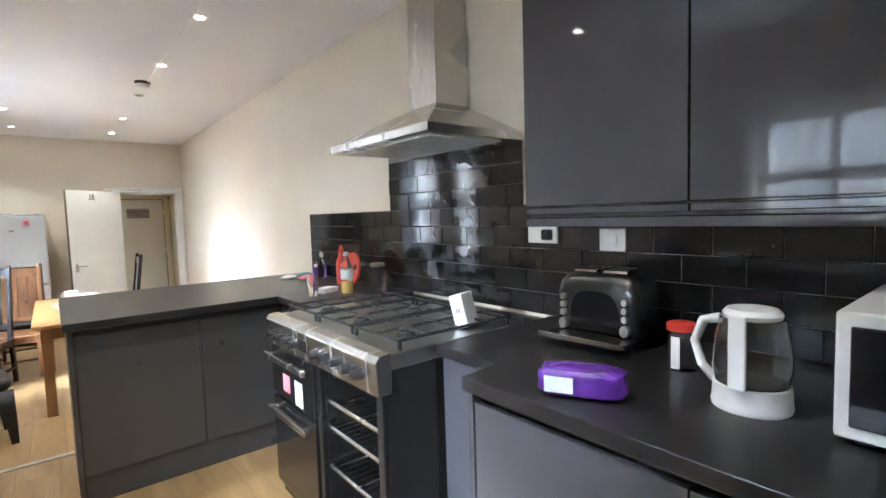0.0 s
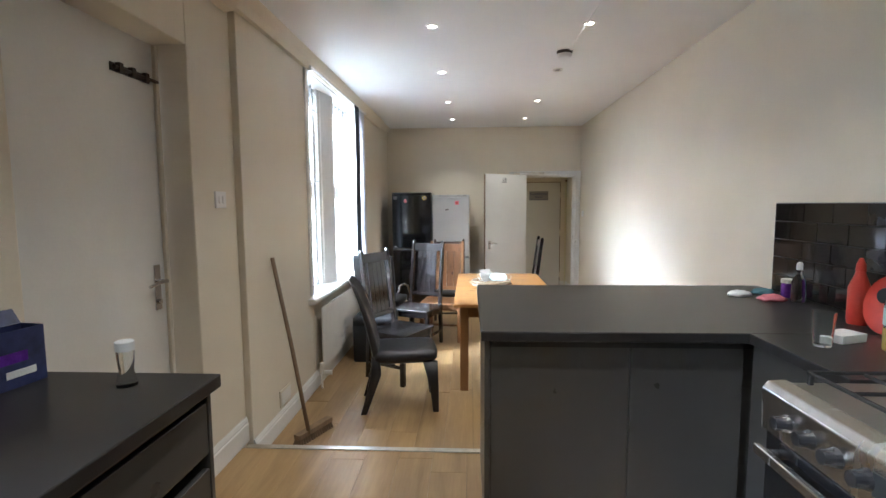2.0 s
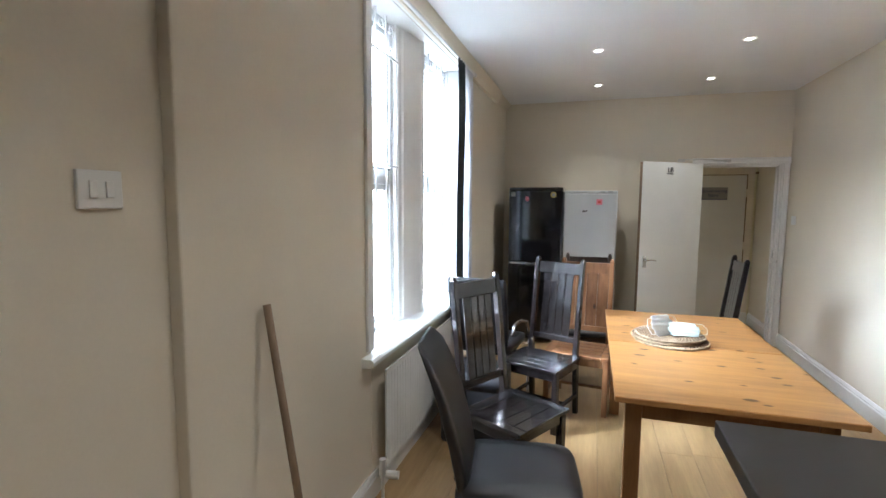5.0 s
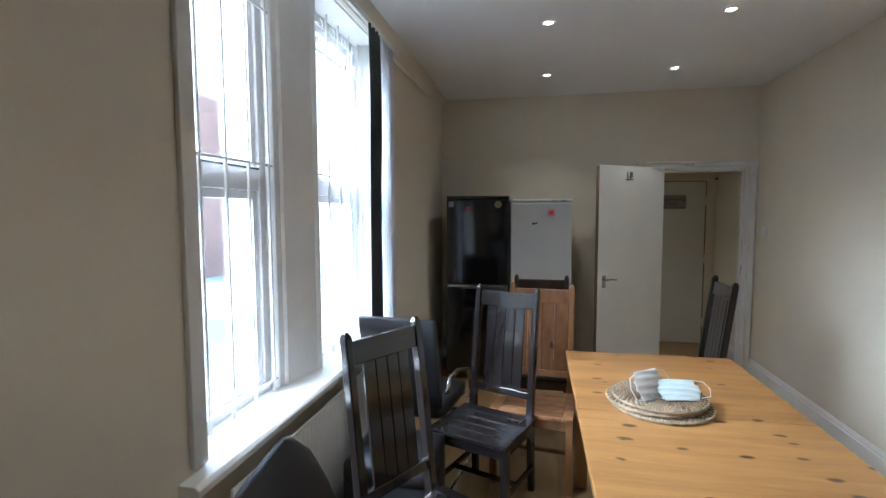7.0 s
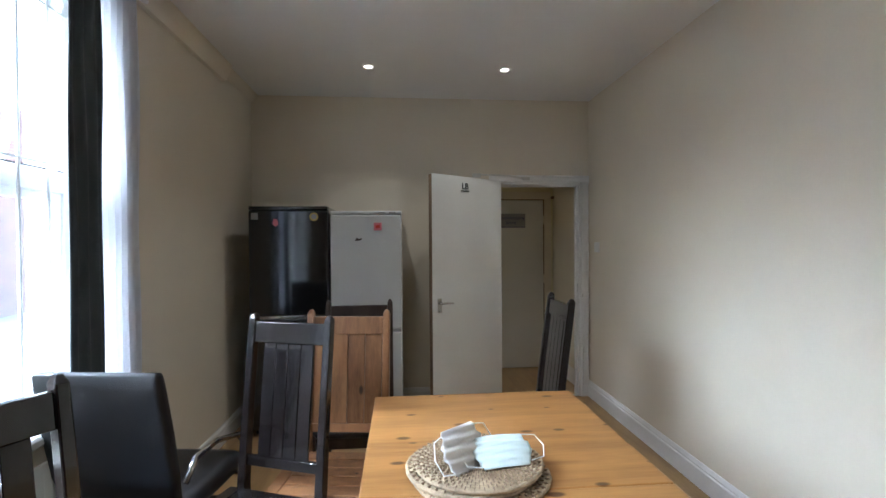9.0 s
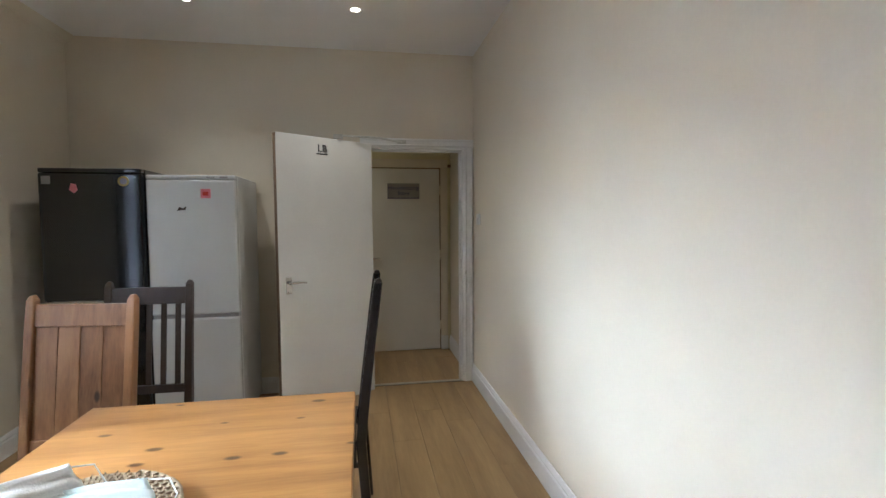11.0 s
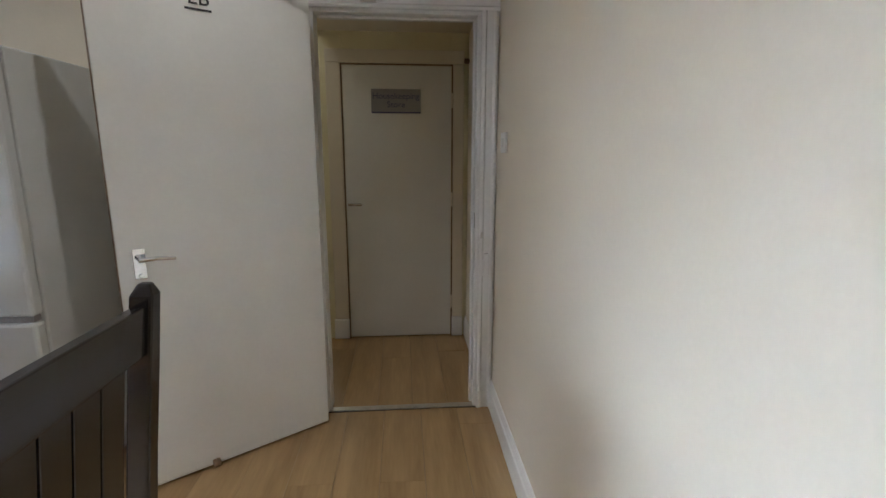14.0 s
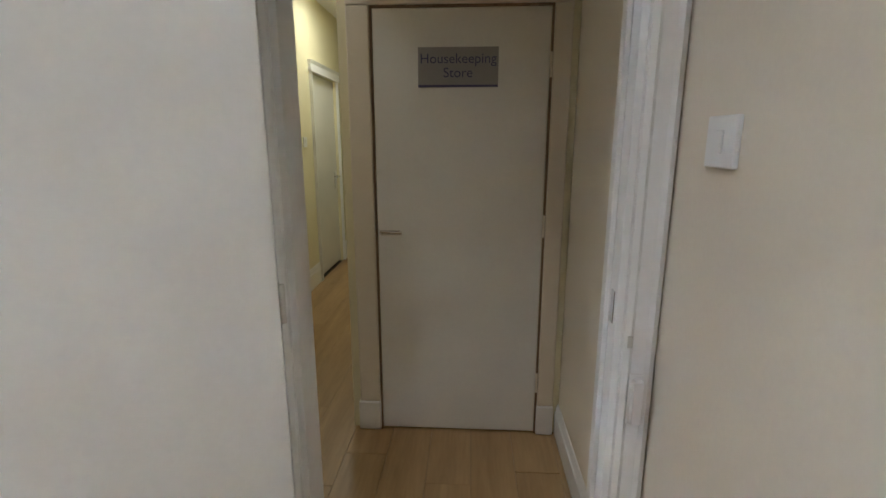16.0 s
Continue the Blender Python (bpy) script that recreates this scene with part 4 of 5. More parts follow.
for gy in range(3):
    bm = bmesh.new()
    yc = CY0 + 0.17 + gy * 0.334
    for gx in range(2):
        xc = CX0 + 0.20 + gx * 0.28
        bmb = bmesh.new()
        add_tube(bmb, [(xc, yc, CT - 0.0045), (xc, yc, CT + 0.008), (xc, yc, CT + 0.010), (xc, yc, CT + 0.018)], [0.04, 0.036, 0.028, 0.026], 18)
        finish("burner", bmb, M_IRON, ck)
        for q in range(4):
            a = q * math.pi / 2
            add_box(bm, (0.03, -0.0035, 0.026), (0.135, 0.0035, 0.036), pose(xc, yc, CT, 0, 0, 90 * q))
    for s in (-0.15, 0.15):
        add_box(bm, (CX0 + 0.06, yc + s - 0.0045, CT + 0.026), (CX1 - 0.07, yc + s + 0.0045, CT + 0.036))
        for xx in (CX0 + 0.07, CX1 - 0.08):
            add_box(bm, (xx - 0.006, yc + s - 0.006, CT - 0.0038), (xx + 0.006, yc + s + 0.006, CT + 0.026))
    for xx in (CX0 + 0.06, (CX0 + CX1) / 2 - 0.006, CX1 - 0.08):
        add_box(bm, (xx, yc - 0.15, CT + 0.026), (xx + 0.009, yc + 0.15, CT + 0.036))
    finish("pan_support", bm, M_IRON, ck, bevel=0.002)

# hood
hd = thing("cooker_hood", "brushed steel chimney cooker hood on the wall", "cooker hood")
HZ, hx0, hy0b, hy1 = 1.845, 2.545, 1.50, 2.32
bm = bmesh.new()
lo = [(hx0, hy0b), (XR - 0.012, hy0b), (XR - 0.012, hy1), (hx0, hy1)]
cy = (hy0b + hy1) / 2
cz = cy + 0.06
top = [(2.88, cz - 0.115), (XR - 0.012, cz - 0.115), (XR - 0.012, cz + 0.115), (2.88, cz + 0.115)]
rings = [[bm.verts.new((*p, z)) for p in pl] for pl, z in ((lo, HZ), (lo, HZ + 0.035), (top, HZ + 0.21))]
for u, v in zip(rings, rings[1:]):
    for k in range(4):
        bm.faces.new((u[k], u[(k + 1) % 4], v[(k + 1) % 4], v[k]))
bm.faces.new(rings[0])
bm.faces.new(rings[-1])
finish("canopy", bm, M_STEEL, hd, bevel=0.003)
box("chimney", (2.884, cz - 0.111, HZ + 0.2105), (XR - 0.012, cz + 0.111, 2.45), M_STEEL, hd, 0.003)
box("chimney_upper", (2.888, cz - 0.107, 2.4505), (XR - 0.012, cz + 0.107, CEIL - 0.002), M_STEEL, hd, 0.003)
boxes("filter", [((hx0 + 0.06, hy0b + 0.05 + i * 0.365, HZ - 0.008), (XR - 0.10, hy0b + 0.40 + i * 0.365, HZ - 0.0005)) for i in range(2)], M_ALU, hd, 0.002)

# ---- things on the worktops ----
def bottle(name, label, at, prof, material, cap=None, capprof=None, cat="bottle"):
    e = thing(name, label, cat, pose(*at))
    lathe("body", prof, material, e)
    if cap:
        lathe("cap", capprof, cap, e)
    return e


bottle("spray_bottle", "clear plastic spray bottle", (3.02, 3.50, CT), [(0.03, 0), (0.032, 0.01), (0.032, 0.10), (0.014, 0.14), (0.012, 0.16)], M_GLASS, M_WHITE, [(0.014, 0.1605), (0.014, 0.19), (0.008, 0.20)])
bottle("sauce_bottle", "red plastic sauce bottle", (2.96, 3.05, CT), [(0.035, 0), (0.038, 0.02), (0.038, 0.15), (0.02, 0.20), (0.016, 0.215)], M_RED, M_RED, [(0.018, 0.2155), (0.016, 0.245), (0.006, 0.27)])
oil = bottle("oil_bottle", "clear bottle a third full of yellow cooking oil", (2.80, 2.68, CT), [(0.034, 0.075), (0.036, 0.08), (0.036, 0.16), (0.016, 0.205), (0.014, 0.225)], M_GLASS, M_PLASTIC, [(0.017, 0.2255), (0.017, 0.245), (0.010, 0.25)])
lathe("oil", [(0.034, 0.0), (0.036, 0.008), (0.036, 0.0745)], M_YELLOW, oil)
lathe("label", [(0.0368, 0.085), (0.0370, 0.087), (0.0370, 0.140), (0.0368, 0.142)], M_BLUEMASK, oil)
bottle("storage_jar", "empty clear glass jar with a lid", (2.95, 2.57, CT), [(0.048, 0), (0.052, 0.01), (0.052, 0.14), (0.044, 0.155)], M_GLASS, M_ALU, [(0.047, 0.1555), (0.047, 0.17), (0.04, 0.175)], "jar")
bottle("drinking_glass", "clear drinking glass on the worktop", (2.60, 2.73, CT), [(0.026, 0), (0.028, 0.004), (0.036, 0.12), (0.034, 0.12), (0.026, 0.008)], M_GLASS, cat="glass")
pt = thing("red_tray", "round red plastic tray with dark patches leaning on the tiles", "tray", pose(2.93, 2.86, CT + 0.115, 0, -78, 0))
lathe("disc", [(0.10, -0.012), (0.115, 0.0), (0.112, 0.012), (0.10, 0.006), (0.02, 0.004)], M_RED, pt)
for px, py, pr in ((0.03, 0.035, 0.03), (-0.055, -0.02, 0.022), (0.02, -0.055, 0.02)):
    lathe("patch", [(pr, 0.0085), (pr * 0.9, 0.0125), (pr * 0.2, 0.0130)], M_BLACK, pt, at=(px, py, 0.0), n=12)
bx = thing("small_carton", "small white carton lying on the worktop", "carton", pose(2.72, 2.80, CT, 0, 0, 20))
box("carton", (-0.06, -0.04, 0), (0.06, 0.04, 0.03), M_WHITEMASK, bx, 0.002)
for nm, mt, px, py, s, lab in (("cleaning_cloth", M_TEAL, 2.98, 3.72, 0.05, "folded teal cleaning cloth"), ("pink_cloth", M_PINK, 2.92, 3.54, 0.055, "crumpled pink cloth on the worktop"), ("paper_sheet", M_WHITEMASK, 2.82, 3.66, 0.05, "folded white paper on the worktop")):
    bm = bmesh.new()
    bmesh.ops.create_icosphere(bm, subdivisions=3, radius=1)
    for v in bm.verts:
        k = 1 + 0.25 * noise.noise(v.co * 2.2 + Vector((px * 9, py * 7, 0)))
        v.co = Vector((v.co.x * s * 1.3 * k, v.co.y * s * k, max(-0.2, v.co.z) * 0.024 * k + 0.006))
    o = finish(nm, bm, mt, None, smooth=True)
    o.matrix_basis = pose(px, py, CT, 0, 0, 30)
    tagged(o, lab, "cloth")
bottle("purple_tub", "small purple lidded tub", (3.04, 3.62, CT), [(0.025, 0), (0.027, 0.01), (0.027, 0.07), (0.024, 0.075)], M_PURPLE, M_PLASTIC, [(0.028, 0.0755), (0.028, 0.095), (0.02, 0.098)], "tub")

wb = thing("white_box", "white carton standing by the hob", "carton", pose(2.70, 1.475, CT + 0.004, 0, 0, 20) @ pose(0, 0, 0.0, -14, 0, 0))
box("carton", (-0.045, -0.03, 0), (0.045, 0.03, 0.135), M_WHITEMASK, wb, 0.003)
box("label", (-0.0458, -0.012, 0.06), (-0.0452, 0.012, 0.08), M_SIGN, wb, 0)

so = thing("power_socket", "white double power socket on the tiles", "socket")
box("plate", (XR - 0.020, 1.315, 1.385), (XR - 0.0085, 1.475, 1.468), M_PLASTIC, so, 0.003)
boxes("plug", [((XR - 0.05, 1.335, 1.40), (XR - 0.0205, 1.38, 1.445))], M_BLACK, so, 0.006)
so2 = thing("cooker_switch", "white cooker switch on the tiles", "switch")
box("plate", (XR - 0.020, 1.0, 1.362), (XR - 0.0085, 1.112, 1.45), M_PLASTIC, so2, 0.003)
box("rocker", (XR - 0.025, 1.035, 1.385), (XR - 0.0205, 1.075, 1.43), M_PLASTIC, so2, 0.002)

gr = thing("toaster", "black and chrome toaster with four knobs", "toaster", pose(2.91, 0.97, CT, 0, 0, 4) @ Matrix.Diagonal((0.95, 0.88, 1.10, 1)))
loft("body", [((0, 0, 0.025), 0.085, 0.16, 0), ((0, 0, 0.05), 0.10, 0.175, 0), ((0, 0, 0.16), 0.10, 0.172, 0), ((0, 0, 0.195), 0.092, 0.158, 0), ((0, 0, 0.215), 0.075, 0.135, 0), ((0, 0, 0.22), 0.06, 0.115, 0)], M_GUNMETAL, gr, 36, 8)
arch = [(0.105 * math.copysign(abs(math.cos(a)) ** 0.6, math.cos(a)), 0.045 + 0.125 * abs(math.sin(a)) ** 0.6) for a in [math.pi * k / 14 for k in range(15)]]
prism("front_panel", arch, 0, -0.1035, -0.0965, M_BLACKGLOSS, gr, bevel=0.002)
for y0, y1 in ((-0.11, -0.015), (0.015, 0.11)):
    prism("slot_rail", [(-0.058, 0.2215), (-0.052, 0.231), (0.052, 0.231), (0.058, 0.2215)], 1, y0, y1, M_CHROME, gr, bevel=0.002)
boxes("slot", [((-0.045, y0, 0.2312), (-0.02, y0 + 0.075, 0.2325)) for y0 in (-0.10, 0.025)] + [((0.02, y0, 0.2312), (0.045, y0 + 0.075, 0.2325)) for y0 in (-0.10, 0.025)], M_GAP, gr, 0)
for s in (-1, 1):
    for zz, r in ((0.06, 0.017), (0.095, 0.010), (0.12, 0.010), (0.145, 0.010)):
        bm = bmesh.new()
        add_tube(bm, [(-0.095, s * 0.128, zz), (-0.118, s * 0.128, zz)], r, 12)
        finish("knob", bm, M_ALU, gr)
boxes("foot", [((x, y, 0.0), (x + 0.03, y + 0.03, 0.0245)) for x in (-0.08, 0.05) for y in (-0.13, 0.10)], M_BLACK, gr, 0.003)
boxes("crumb_tray", [((-0.20, -0.17, 0.03), (-0.102, 0.17, 0.038))], M_BLACKENAMEL, gr, 0.003)
boxes("tray_edge", [((-0.212, -0.175, 0.028), (-0.2005, 0.175, 0.044))], M_CHROME, gr, 0.003)
bread = thing("wrapped_loaf", "bread loaf in a purple plastic wrapper", "bread", pose(2.41, 0.73, CT + 0.001, 0, 0, -64))
bm = bmesh.new()
bmesh.ops.create_icosphere(bm, subdivisions=4, radius=1)
for v in bm.verts:
    k = 1 + 0.08 * noise.noise(v.co * 4)
    x, y, z = v.co
    f = lambda a: math.copysign(abs(a) ** 0.45, a)
    v.co = (f(x) * 0.105 * k, f(y) * 0.045 * k, (f(z) * 0.036 + 0.037) * k)
finish("wrapper", bm, M_PURPLE, bread, smooth=True)
box("label", (-0.085, -0.0475, 0.015), (-0.015, -0.0465, 0.055), M_WHITEMASK, bread, 0.0004)
jar = bottle("red_lid_jar", "glass jar with a red lid", (2.78, 0.655, CT), [(0.036, 0), (0.038, 0.01), (0.038, 0.10), (0.032, 0.112)], M_GLASS, M_RED, [(0.040, 0.1125), (0.040, 0.13), (0.034, 0.134)], "jar")
box("label", (-0.0405, -0.012, 0.008), (-0.0388, 0.012, 0.098), M_WHITEMASK, jar, 0)
kt = thing("glass_kettle", "glass electric kettle with white base and handle", "kettle", pose(2.63, 0.43, CT))
lathe("base", [(0.080, 0), (0.082, 0.008), (0.080, 0.02), (0.078, 0.055), (0.074, 0.058)], M_PLASTIC, kt)
lathe("glass_body", [(0.074, 0.0585), (0.080, 0.09), (0.078, 0.14), (0.066, 0.205), (0.062, 0.205), (0.074, 0.14), (0.076, 0.09), (0.070, 0.06)], M_GLASS, kt)
lathe("lid", [(0.058, 0.2055), (0.060, 0.215), (0.052, 0.226), (0.02, 0.230)], M_PLASTIC, kt)
tube("handle", [(0.0, 0.068, 0.195), (0.0, 0.105, 0.185), (0.0, 0.125, 0.13), (0.0, 0.108, 0.075), (0.0, 0.078, 0.045)], [0.012, 0.012, 0.011, 0.011, 0.012], M_PLASTIC, kt)
boxes("spine", [((-0.092, -0.018, 0.0585), (-0.082, 0.018, 0.222))], M_PLASTIC, kt, 0.004)
mw = thing("microwave", "white microwave oven with a dark door", "microwave", pose(2.77, 0.005, CT))
box("case", (-0.22, -0.26, 0.012), (0.22, 0.26, 0.255), M_PLASTIC, mw, 0.006)
box("door_window", (-0.232, -0.12, 0.04), (-0.2205, 0.235, 0.23), M_BLACKGLOSS, mw, 0.003)
boxes("foot", [((x, y, 0), (x + 0.03, y + 0.03, 0.0118)) for x in (-0.2, 0.17) for y in (-0.24, 0.2)], M_BLACK, mw, 0.002)

bottle("salt_shaker", "clear glass shaker on the worktop", (0.425, 2.285, CT), [(0.026, 0), (0.027, 0.006), (0.018, 0.045), (0.022, 0.075), (0.023, 0.10)], M_GLASS, M_WHITEMASK, [(0.024, 0.1005), (0.024, 0.125), (0.020, 0.128)], "shaker")
db = thing("detergent_box", "opened blue and pink detergent carton", "carton", pose(0.088, 2.235, CT, 0, 0, 82))
boxes("carton", [((-0.11, -0.04, 0), (0.11, -0.037, 0.16)), ((-0.11, 0.037, 0), (0.11, 0.04, 0.16)), ((-0.11, -0.037, 0), (-0.107, 0.037, 0.16)), ((-0.107, -0.037, 0), (0.107, 0.037, 0.003))], M_BLUE, db, 0)
box("side", (0.107, -0.037, 0.0), (0.1101, 0.037, 0.16), M_BLUE, db, 0)
box("stripe", (0.1102, -0.037, 0.0), (0.1108, -0.008, 0.16), M_PINK, db, 0)
box("flap", (-0.11, 0.0, 0), (0.11, 0.003, 0.05), M_BLUE, db, 0, m=pose(0, 0.04, 0.16, -35, 0, 0))
box("writing", (0.0, -0.0412, 0.03), (0.08, -0.0402, 0.05), M_WHITEMASK, db, 0)
box("writing", (-0.09, -0.0412, 0.07), (0.06, -0.0402, 0.10), M_PURPLE, db, 0)
wc = thing("white_tub", "white plastic tub on the worktop", "tub", pose(0.50, 1.62, CT, 0, 0, 5))
box("tub", (-0.08, -0.06, 0), (0.08, 0.06, 0.07), M_PLASTIC, wc, 0.008)

# ---- fridges ----
def fridge(name, label, x0, x1, yf, h, split, body, handle):
    e = thing(name, label, "fridge freezer")
    box("cabinet", (x0, yf + 0.06, 0.025), (x1, YF - 0.045, h), body, e, 0.006)
    boxes("foot", [((x, y, 0), (x + 0.04, y + 0.04, 0.0245)) for x in (x0 + 0.02, x1 - 0.06) for y in (yf + 0.08, YF - 0.12)], M_BLACK, e, 0.002)
    box("fridge_door", (x0, yf, split + 0.006), (x1, yf + 0.055, h - 0.03), body, e, 0.012)
    box("freezer_door", (x0, yf, 0.06), (x1, yf + 0.055, split - 0.018), body, e, 0.012)
    box("top_strip", (x0, yf + 0.004, h - 0.029), (x1, yf + 0.0595, h), body, e, 0.008)
    box("grip", (x0 + 0.01, yf + 0.012, split - 0.0175), (x1 - 0.01, yf + 0.05, split + 0.0055), handle, e, 0.003)
    return e


wf = fridge("white_fridge", "white fridge freezer with magnets on its door", 0.835, 1.378, 8.145, 1.70, 0.785, M_FRIDGE, M_SIGN)
boxes("vent_mark", [((0.93, 8.1475, 1.682), (1.06, 8.1492, 1.686)), ((1.20, 8.1475, 1.682), (1.25, 8.1492, 1.69)), ((1.28, 8.1475, 1.68), (1.33, 8.1492, 1.692))], M_SIGN, wf, 0)
bf = fridge("black_fridge", "glossy black fridge freezer with stickers", 0.238, 0.82, 8.125, 1.735, 0.90, M_BLACKGLOSS, M_STEEL)
mg = tagged(box("pink_magnet", (1.165, 8.138, 1.55), (1.225, 8.1448, 1.61), M_PINK, bevel=0.001), "pink square magnet on the white fridge", "magnet")
box("print", (1.178, 8.1365, 1.567), (1.212, 8.1378, 1.592), M_RED, mg, 0)
tagged(prism("dark_magnet", [(1.02, 1.47), (1.035, 1.495), (1.055, 1.485), (1.075, 1.497), (1.07, 1.475)], 1, 8.137, 8.1448, M_BROWNDARK), "small dark shaped magnet on the white fridge", "magnet")
ym = thing("yellow_sticker", "round yellow sticker on the black fridge", "sticker", pose(0.72, 8.1245, 1.655, 90, 0, 0))
lathe("disc", [(0.032, 0), (0.032, 0.002)], M_YELLOW, ym)
lathe("centre", [(0.020, 0.0021), (0.020, 0.003)], M_SIGN, ym)
tagged(prism("red_magnet", [(0.415, 1.60), (0.44, 1.58), (0.46, 1.60), (0.45, 1.635), (0.425, 1.64)], 1, 8.118, 8.1248, M_PINK), "small red shaped magnet on the black fridge", "magnet")
tagged(box("grey_sticker", (0.26, 8.1225, 1.635), (0.31, 8.1247, 1.685), M_SIGN, bevel=0), "grey square sticker on the black fridge", "sticker")

# ---- table ----
tb = thing("dining_table", "honey pine dining table with square legs", "table")
TX0, TX1, TY0, TY1, TH = 1.25, 2.15, 4.855, 6.612, 0.757
for y0, y1 in ((TY0, 5.7325), (5.7345, TY1)):
    box("tabletop", (TX0, y0, TH - 0.028), (TX1, y1, TH), M_PINE, tb, 0.005)
boxes("apron", [((TX0 + 0.12, TY0 + 0.11, TH - 0.13), (TX1 - 0.12, TY0 + 0.132, TH - 0.0285)), ((TX0 + 0.12, TY1 - 0.132, TH - 0.13), (TX1 - 0.12, TY1 - 0.11, TH - 0.0285)),
                ((TX0 + 0.09, TY0 + 0.17, TH - 0.13), (TX0 + 0.112, TY1 - 0.17, TH - 0.0285)), ((TX1 - 0.112, TY0 + 0.17, TH - 0.13), (TX1 - 0.09, TY1 - 0.17, TH - 0.0285))], M_PINELEG, tb, 0.002)
for lx in (TX0 + 0.05, TX1 - 0.12):
    for ly in (TY0 + 0.10, TY1 - 0.17):
        box("leg", (lx, ly, 0), (lx + 0.07, ly + 0.07, TH - 0.0285), M_PINELEG, tb, 0.004)


def placemat(x, y, z, r, turn):
    e = thing("round_placemat", "round woven rush placemat", "placemat", pose(x, y, z, 0, 0, turn), group="placemats on the table")
    bm = bmesh.new()
    pts, rr = [], []
    n = 24 * int(r / 0.0135)
    for i in range(n + 1):
        a = i / 24 * math.tau
        q = 0.006 + (r - 0.008) * i / n
        pts.append((q * math.cos(a), q * math.sin(a), 0.0075))
    add_tube(bm, pts, 0.0075, 5)
    finish("coil", bm, M_RUSH, e, smooth=True)
    bm = bmesh.new()
    k = 90
    for i in range(k):
        a = i / k * math.tau
        for j in range(int(r / 0.0135) - 1):
            q = 0.02 + j * 0.0135
            if i % 2 == j % 2 and q * math.tau / k > 0.003:
                m = pose(0, 0, 0, 0, 0, math.degrees(a))
                add_box(bm, (q - 0.007, -0.0012, 0.011), (q + 0.007, 0.0012, 0.0165), m)
    tagged(finish("stitching", bm, M_BROOM, e), kind="stuff")
    return e


placemat(1.600, 5.83, TH, 0.205, 0)
placemat(1.575, 5.85, TH + 0.0155, 0.20, 40)
placemat(1.595, 5.845, TH + 0.031, 0.195, 75)


def face_mask(name, label, at, turn, material, sx, sy, h, lean):
    bm = bmesh.new()
    nu, nv = 16, 12
    g = [[bm.verts.new((sx * (i / nu - 0.5) * (1 - 0.12 * math.cos(j / nv * math.tau)), sy * (j / nv - 0.5),
                        h * math.sin(math.pi * i / nu) * math.sin(math.pi * j / nv) ** 0.6 + 0.006 * math.sin(j * 2.1 + 0.25 * i))) for i in range(nu + 1)] for j in range(nv + 1)]
    for j in range(nv):
        for i in range(nu):
            bm.faces.new((g[j][i], g[j][i + 1], g[j + 1][i + 1], g[j + 1][i]))
    e = thing(name, label, "face mask", pose(*at, lean, 0, turn))
    o = finish("cloth", bm, material, e, smooth=True)
    md = o.modifiers.new("thick", 'SOLIDIFY')
    md.thickness = 0.002
    for s in (-1, 1):
        tube("ear_loop", [(s * sx * 0.46, -sy * 0.42, 0.003), (s * sx * 0.72, -sy * 0.35, 0.004), (s * sx * 0.80, 0.0, 0.003), (s * sx * 0.70, sy * 0.35, 0.004), (s * sx * 0.46, sy * 0.42, 0.003)], 0.0018, M_WHITEMASK, e, 6)
    return e


face_mask("white_face_mask", "crumpled white paper face mask on the placemats", (1.55, 5.80, TH + 0.098), 40, M_WHITEMASK, 0.15, 0.125, 0.012, 62)
face_mask("blue_face_mask", "pale blue paper face mask on the placemats", (1.665, 5.81, TH + 0.080), 12, M_BLUEMASK, 0.165, 0.10, 0.012, 38)


